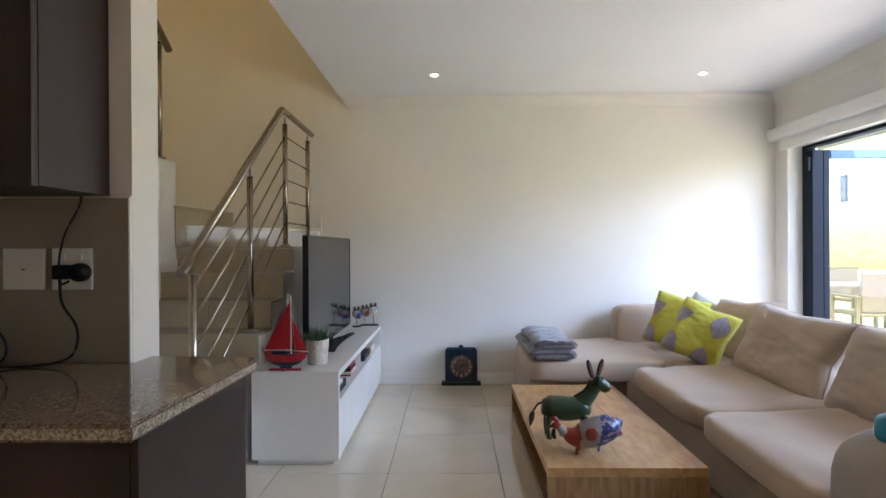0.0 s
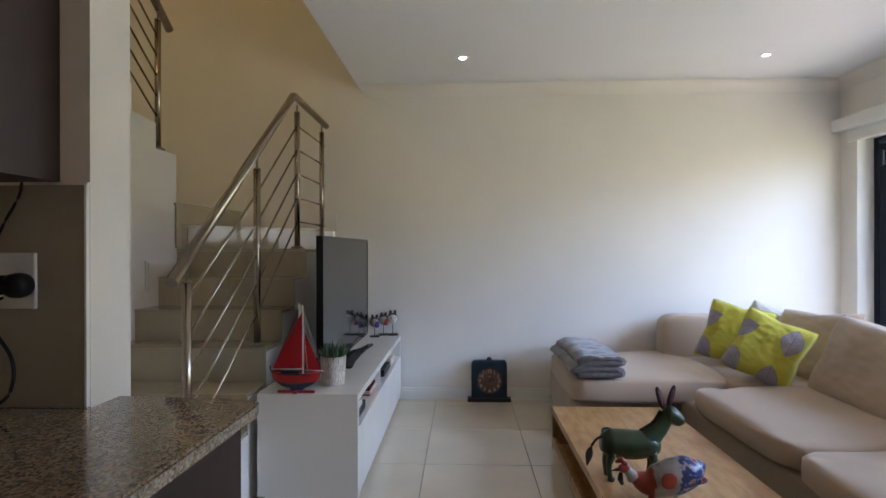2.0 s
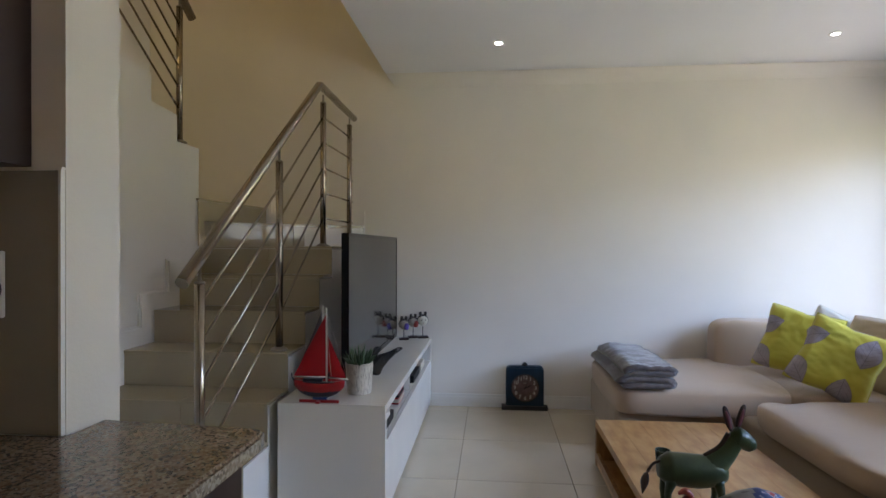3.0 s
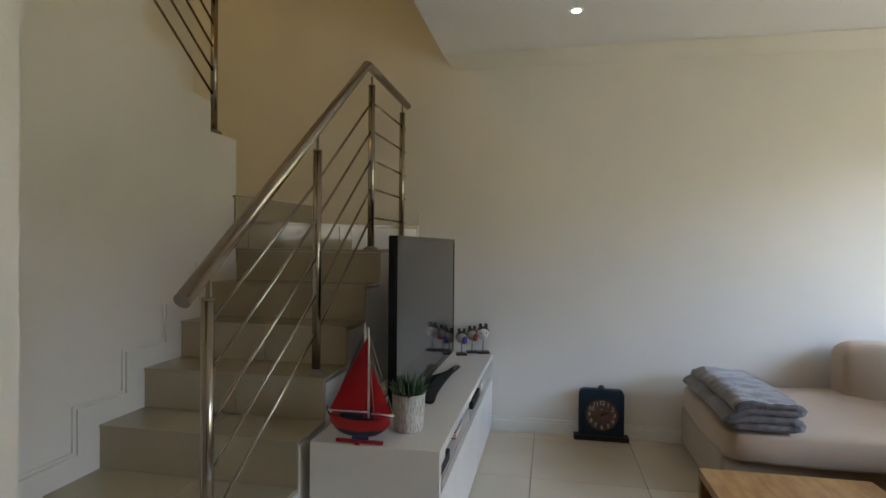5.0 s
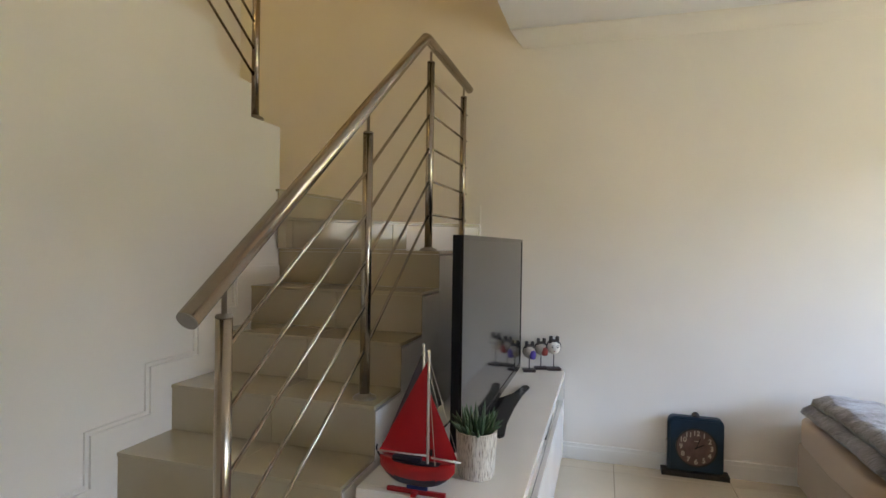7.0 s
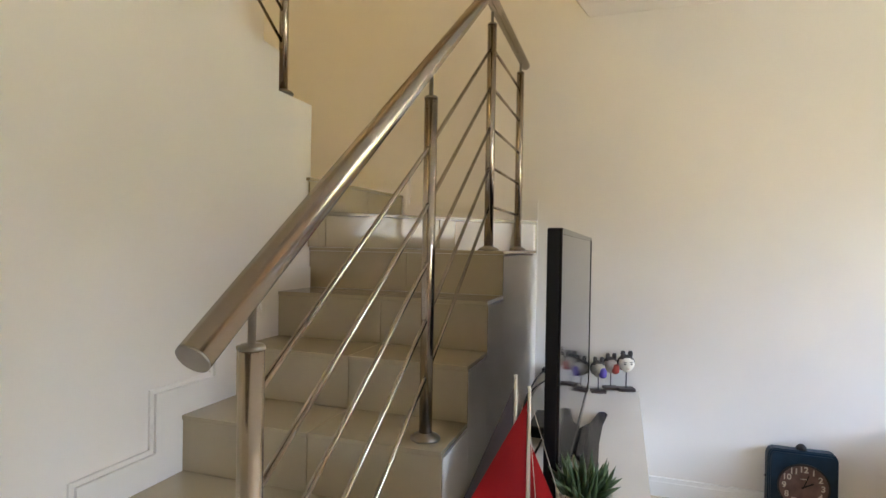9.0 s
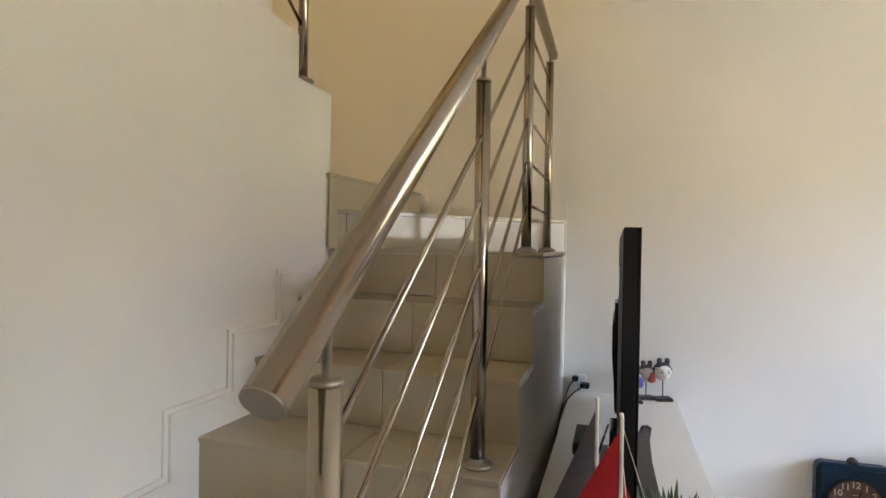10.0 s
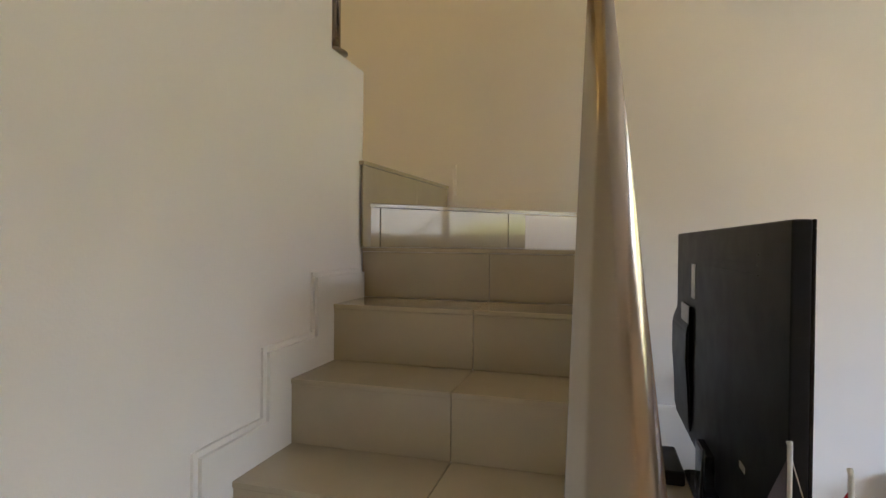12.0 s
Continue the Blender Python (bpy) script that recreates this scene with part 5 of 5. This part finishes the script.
part("comb", blob([(QX - 0.165, QY, KZ + 0.135), (QX - 0.145, QY, KZ + 0.142), (QX - 0.128, QY, KZ + 0.128)], [0.004, 0.011, 0.009]), M_TINRED, bird, sm=True)
part("beak", cyl(bmesh.new(), (QX - 0.150, QY, KZ + 0.112), (QX - 0.180, QY, KZ + 0.106), 0.008, 0.001, 8), M_DKBROWN, bird)
part("wattle", blob([(QX - 0.145, QY, KZ + 0.10), (QX - 0.148, QY, KZ + 0.08), (QX - 0.142, QY, KZ + 0.060)], [0.006, 0.010, 0.006]), M_DKBROWN, bird, sm=True)
for a, b, m in ((-0.055, -0.02, M_TINRED), (0.045, 0.02, M_TIN)):
    part("foot", tube(bmesh.new(), curve_pts([(QX + a * 0.8, QY + b, KZ + 0.045), (QX + a, QY + b, KZ + 0.020), (QX + a - 0.004, QY + b, KZ + 0.001)], 6), [0.016, 0.013, 0.010, 0.008, 0.007, 0.007, 0.008], 10), m, bird, sm=True)
part("wing", soft_box(0.10, 0.012, 0.032, 0.8, 14, 10), M_TINBLUE, bird, "speckled blue wing", sm=True, loc=(QX + 0.07, QY - 0.052, KZ + 0.100))

def rescale(t, s, pivot, shift):
    """Makes a thing larger about a point and moves it."""
    t.scale = (s, s, s)
    t.location = Vector(pivot) * (1 - s) + Vector(shift)
rescale(donkey, 1.10, (DX, DY, KZ), (0.018, 0, 0))
rescale(bird, 1.14, (QX, QY, KZ), (0.036, 0, 0))
cup = thing("dark_tumbler", "dark green glazed tumbler on the coffee table", "tumbler")
UX, UY = 0.600, 3.82
part("body", lathe(bmesh.new(), [(0.0, 0.001), (0.026, 0.001), (0.027, 0.004), (0.032, 0.086), (0.029, 0.086), (0.025, 0.01), (0.0, 0.01)], 28, (UX, UY, KZ)), mat("bottle_green_glaze", (0.02, 0.035, 0.025), 0.15, coat=0.6), cup, sm=True)
part("rim", lathe(bmesh.new(), [(0.0318, 0.082), (0.0335, 0.082), (0.0335, 0.0875), (0.0290, 0.0875), (0.0290, 0.082)], 28, (UX, UY, KZ), True), M_GREEN, cup, sm=True)

# ---- wiring behind the television ----
ext = thing("multi_plug", "white multi-plug with black plugs and cables behind the television", "plug adaptor")
part("body", bx(-1.095, -1.045, 5.545, 5.583, 0.5365, 0.622, 0.010), M_SOCK, ext)
part("plug", bx(-1.075, -1.03, 5.50, 5.552, 0.565, 0.589, 0.006), M_BLACK, ext)
part("plug", bx(-1.115, -1.085, 5.505, 5.55, 0.596, 0.620, 0.006), M_BLACK, ext)
part("cable", tube(bmesh.new(), curve_pts([(-1.10, 5.50, 0.608), (-1.118, 5.40, 0.60), (-1.13, 5.1, 0.56), (-1.142, 4.9, 0.42), (-1.142, 4.6, 0.3)], 24), 0.004, 8), M_BLACK, ext, sm=True)
part("cable", tube(bmesh.new(), curve_pts([(-1.05, 5.50, 0.577), (-1.09, 5.40, 0.575), (-1.12, 5.2, 0.57), (-1.138, 5.0, 0.50), (-1.142, 4.9, 0.40)], 24), 0.004, 8), M_BLACK, ext, sm=True)
part("cable", tube(bmesh.new(), curve_pts([(-0.93, 4.6, 0.68), (-1.0, 4.3, 0.56), (-1.08, 4.2, 0.541), (-1.13, 4.15, 0.53), (-1.141, 4.1, 0.4)], 24), 0.004, 8), M_BLACK, ext, sm=True)
adp = thing("power_adaptor", "small black power adaptor on the cabinet behind the television", "power adaptor")
part("body", bx(-1.05, -0.965, 4.67, 4.90, TZ + 0.001, TZ + 0.045, 0.008), M_BLACK, adp)

# ---- ceiling lights ----
def downlight(x, y, z=ZC, watts=0.3):
    d = thing("downlight", "small round recessed ceiling downlight, lit", "ceiling light", (x, y, z), "ceiling downlights")
    part("ring", lathe(bmesh.new(), [(0.0205, -0.004), (0.039, -0.0045), (0.041, -0.001), (0.0205, -0.001)], 28, ring=True), M_TRIM, d, "white trim ring", sm=True)
    part("lamp", lathe(bmesh.new(), [(0.0, -0.006), (0.020, -0.006), (0.020, -0.0012), (0.0, -0.0012)], 24), M_LAMP, d, "glowing lamp")
    l = new("downlight_glow", bpy.data.lights.new("downlight_glow", "SPOT"))
    l.data.energy, l.data.spot_size, l.data.spot_blend, l.data.color, l.data.shadow_soft_size = watts, radians(130), 1.0, (1.0, 0.76, 0.46), 0.01
    l.location = (x, y, z - 0.012)
downlight(-0.112, 4.975)
downlight(2.01, 5.0)
# Unseen pair, added behind the camera as warm fill; far stronger than the others.
downlight(-0.112, -0.4, watts=10)
downlight(2.01, -0.4, watts=10)

# ---- pieces: tiles ----
def tile_piece(name, x0, x1, y0, y1, z0, z1, material, parent, axis="z"):
    return part(name, bx(x0, x1, y0, y1, z0, z1, 0.0012, 1), material, parent)

g = 0.0016
TXO, TYO, TS = -0.335, 4.243, 0.61
_shared = {}
for i in range(-5, 7):
    for j in range(-12, 4):
        x0, x1 = TXO + i * TS, TXO + (i + 1) * TS
        y0, y1 = TYO + j * TS, TYO + (j + 1) * TS
        x0, x1, y0, y1 = max(x0, XW + 0.02), min(x1, XR), max(y0, YF), min(y1, YB - 0.004)
        if x1 - x0 < 0.02 or y1 - y0 < 0.02:
            continue
        w, d = round(x1 - x0 - 2 * g, 4), round(y1 - y0 - 2 * g, 4)
        if (w, d) not in _shared:
            me = mesh_from(bx(-w / 2, w / 2, -d / 2, d / 2, -0.0055, 0.0, 0.0010, 1), "tile")
            me.materials.append(M_TILE)
            _shared[w, d] = me
        o = new("tile", _shared[w, d])
        o.parent = floor
        o.location = ((x0 + x1) / 2, (y0 + y1) / 2, 0)

JX = -1.58
for k in range(1, 8):
    z = k * R
    y0, y1 = nose(k), nose(k + 1) + 0.010
    # riser
    for a, b in ((XL + 0.002, JX), (JX, XS)):
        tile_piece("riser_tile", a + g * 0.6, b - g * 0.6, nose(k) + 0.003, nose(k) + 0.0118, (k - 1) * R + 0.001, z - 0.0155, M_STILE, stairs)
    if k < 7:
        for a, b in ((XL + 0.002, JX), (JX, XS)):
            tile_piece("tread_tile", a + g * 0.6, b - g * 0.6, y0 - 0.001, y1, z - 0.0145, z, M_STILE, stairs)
prism_pts = [(XL + 0.002, Y7 - 0.001), (XS, Y7 - 0.001), (XS, YB - 0.018), (XS - 0.05, YB - 0.018), (XL + 0.002, 4.83)]
tread_poly("tread_tile", prism_pts, 7 * R)
# winder risers and treads
def wall_tile(a, b, z0, z1, name="riser_tile", t=0.009):
    a, b = Vector((*a, 0)), Vector((*b, 0))
    d = (b - a)
    L = d.length
    d.normalize()
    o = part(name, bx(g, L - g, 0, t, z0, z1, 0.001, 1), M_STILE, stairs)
    o.matrix_basis = Matrix.Translation(a) @ Euler((0, 0, math.atan2(d.y, d.x))).to_matrix().to_4x4()
    return o
A8, B8 = Vector((XL + 0.003, 4.735)), Vector((XS, YB - 0.03))
cuts = [0.0, 0.05, 0.52, 0.86, 1.0]
for u, v in zip(cuts, cuts[1:]):
    wall_tile(A8.lerp(B8, u), A8.lerp(B8, v), 7 * R + 0.001, Z8 - 0.0155)
tread_poly("tread_tile", [(XL + 0.003, 4.730), (XS, YB - 0.037), (XS, YB - 0.017), (XL + 0.09, YB - 0.017), (XL + 0.018, 4.735)], Z8)
A9, B9 = Vector((-2.034, 4.690)), Vector((-1.965, YB - 0.02))
for u, v in ((0.0, 0.55), (0.55, 1.0)):
    wall_tile(A9.lerp(B9, u), A9.lerp(B9, v), Z8 + 0.001 if u else 7 * R + 0.002, Z9 - 0.0155)
tread_poly("tread_tile", [(-2.030, 4.686), (-1.960, YB - 0.017), (XW + 0.01, YB - 0.017), (XW + 0.01, YB - 0.2), (XL - 0.10, Y7 + 0.006), (XL, Y7 + 0.006), (XL, 4.686)], Z9)
# splashback tiles
_b = [-0.941 - 0.6 * i for i in range(4)]
for i in range(3):
    tile_piece("splash_tile", _b[i + 1] + 0.001, _b[i] - (0.006 if i == 0 else 0.001), 2.2845, 2.2935, 0.894, 1.385, M_SPLASH, bpy.data.objects["wall_kitchen"])
part("tile_edge_trim", box(bx(-0.947, -0.942, 2.283, 2.2938, 0.894, 1.387), -0.947, -0.9405, 2.2835, 2.2938, 1.386, 1.391), M_TRIM, bpy.data.objects["wall_kitchen"])
for i in range(7):
    for j in range(14):
        o = _shared.get("pave")
        if o is None:
            o = mesh_from(bx(-0.247, 0.247, -0.247, 0.247, -0.04, 0.0, 0.003, 1), "paver")
            o.materials.append(M_PAVE)
            _shared["pave"] = o
        q = new("paver", o)
        q.parent = bpy.data.objects["ground"]
        q.location = (XR + 0.51 + 0.5 * i, 1.5 + 0.5 * j, -0.02)
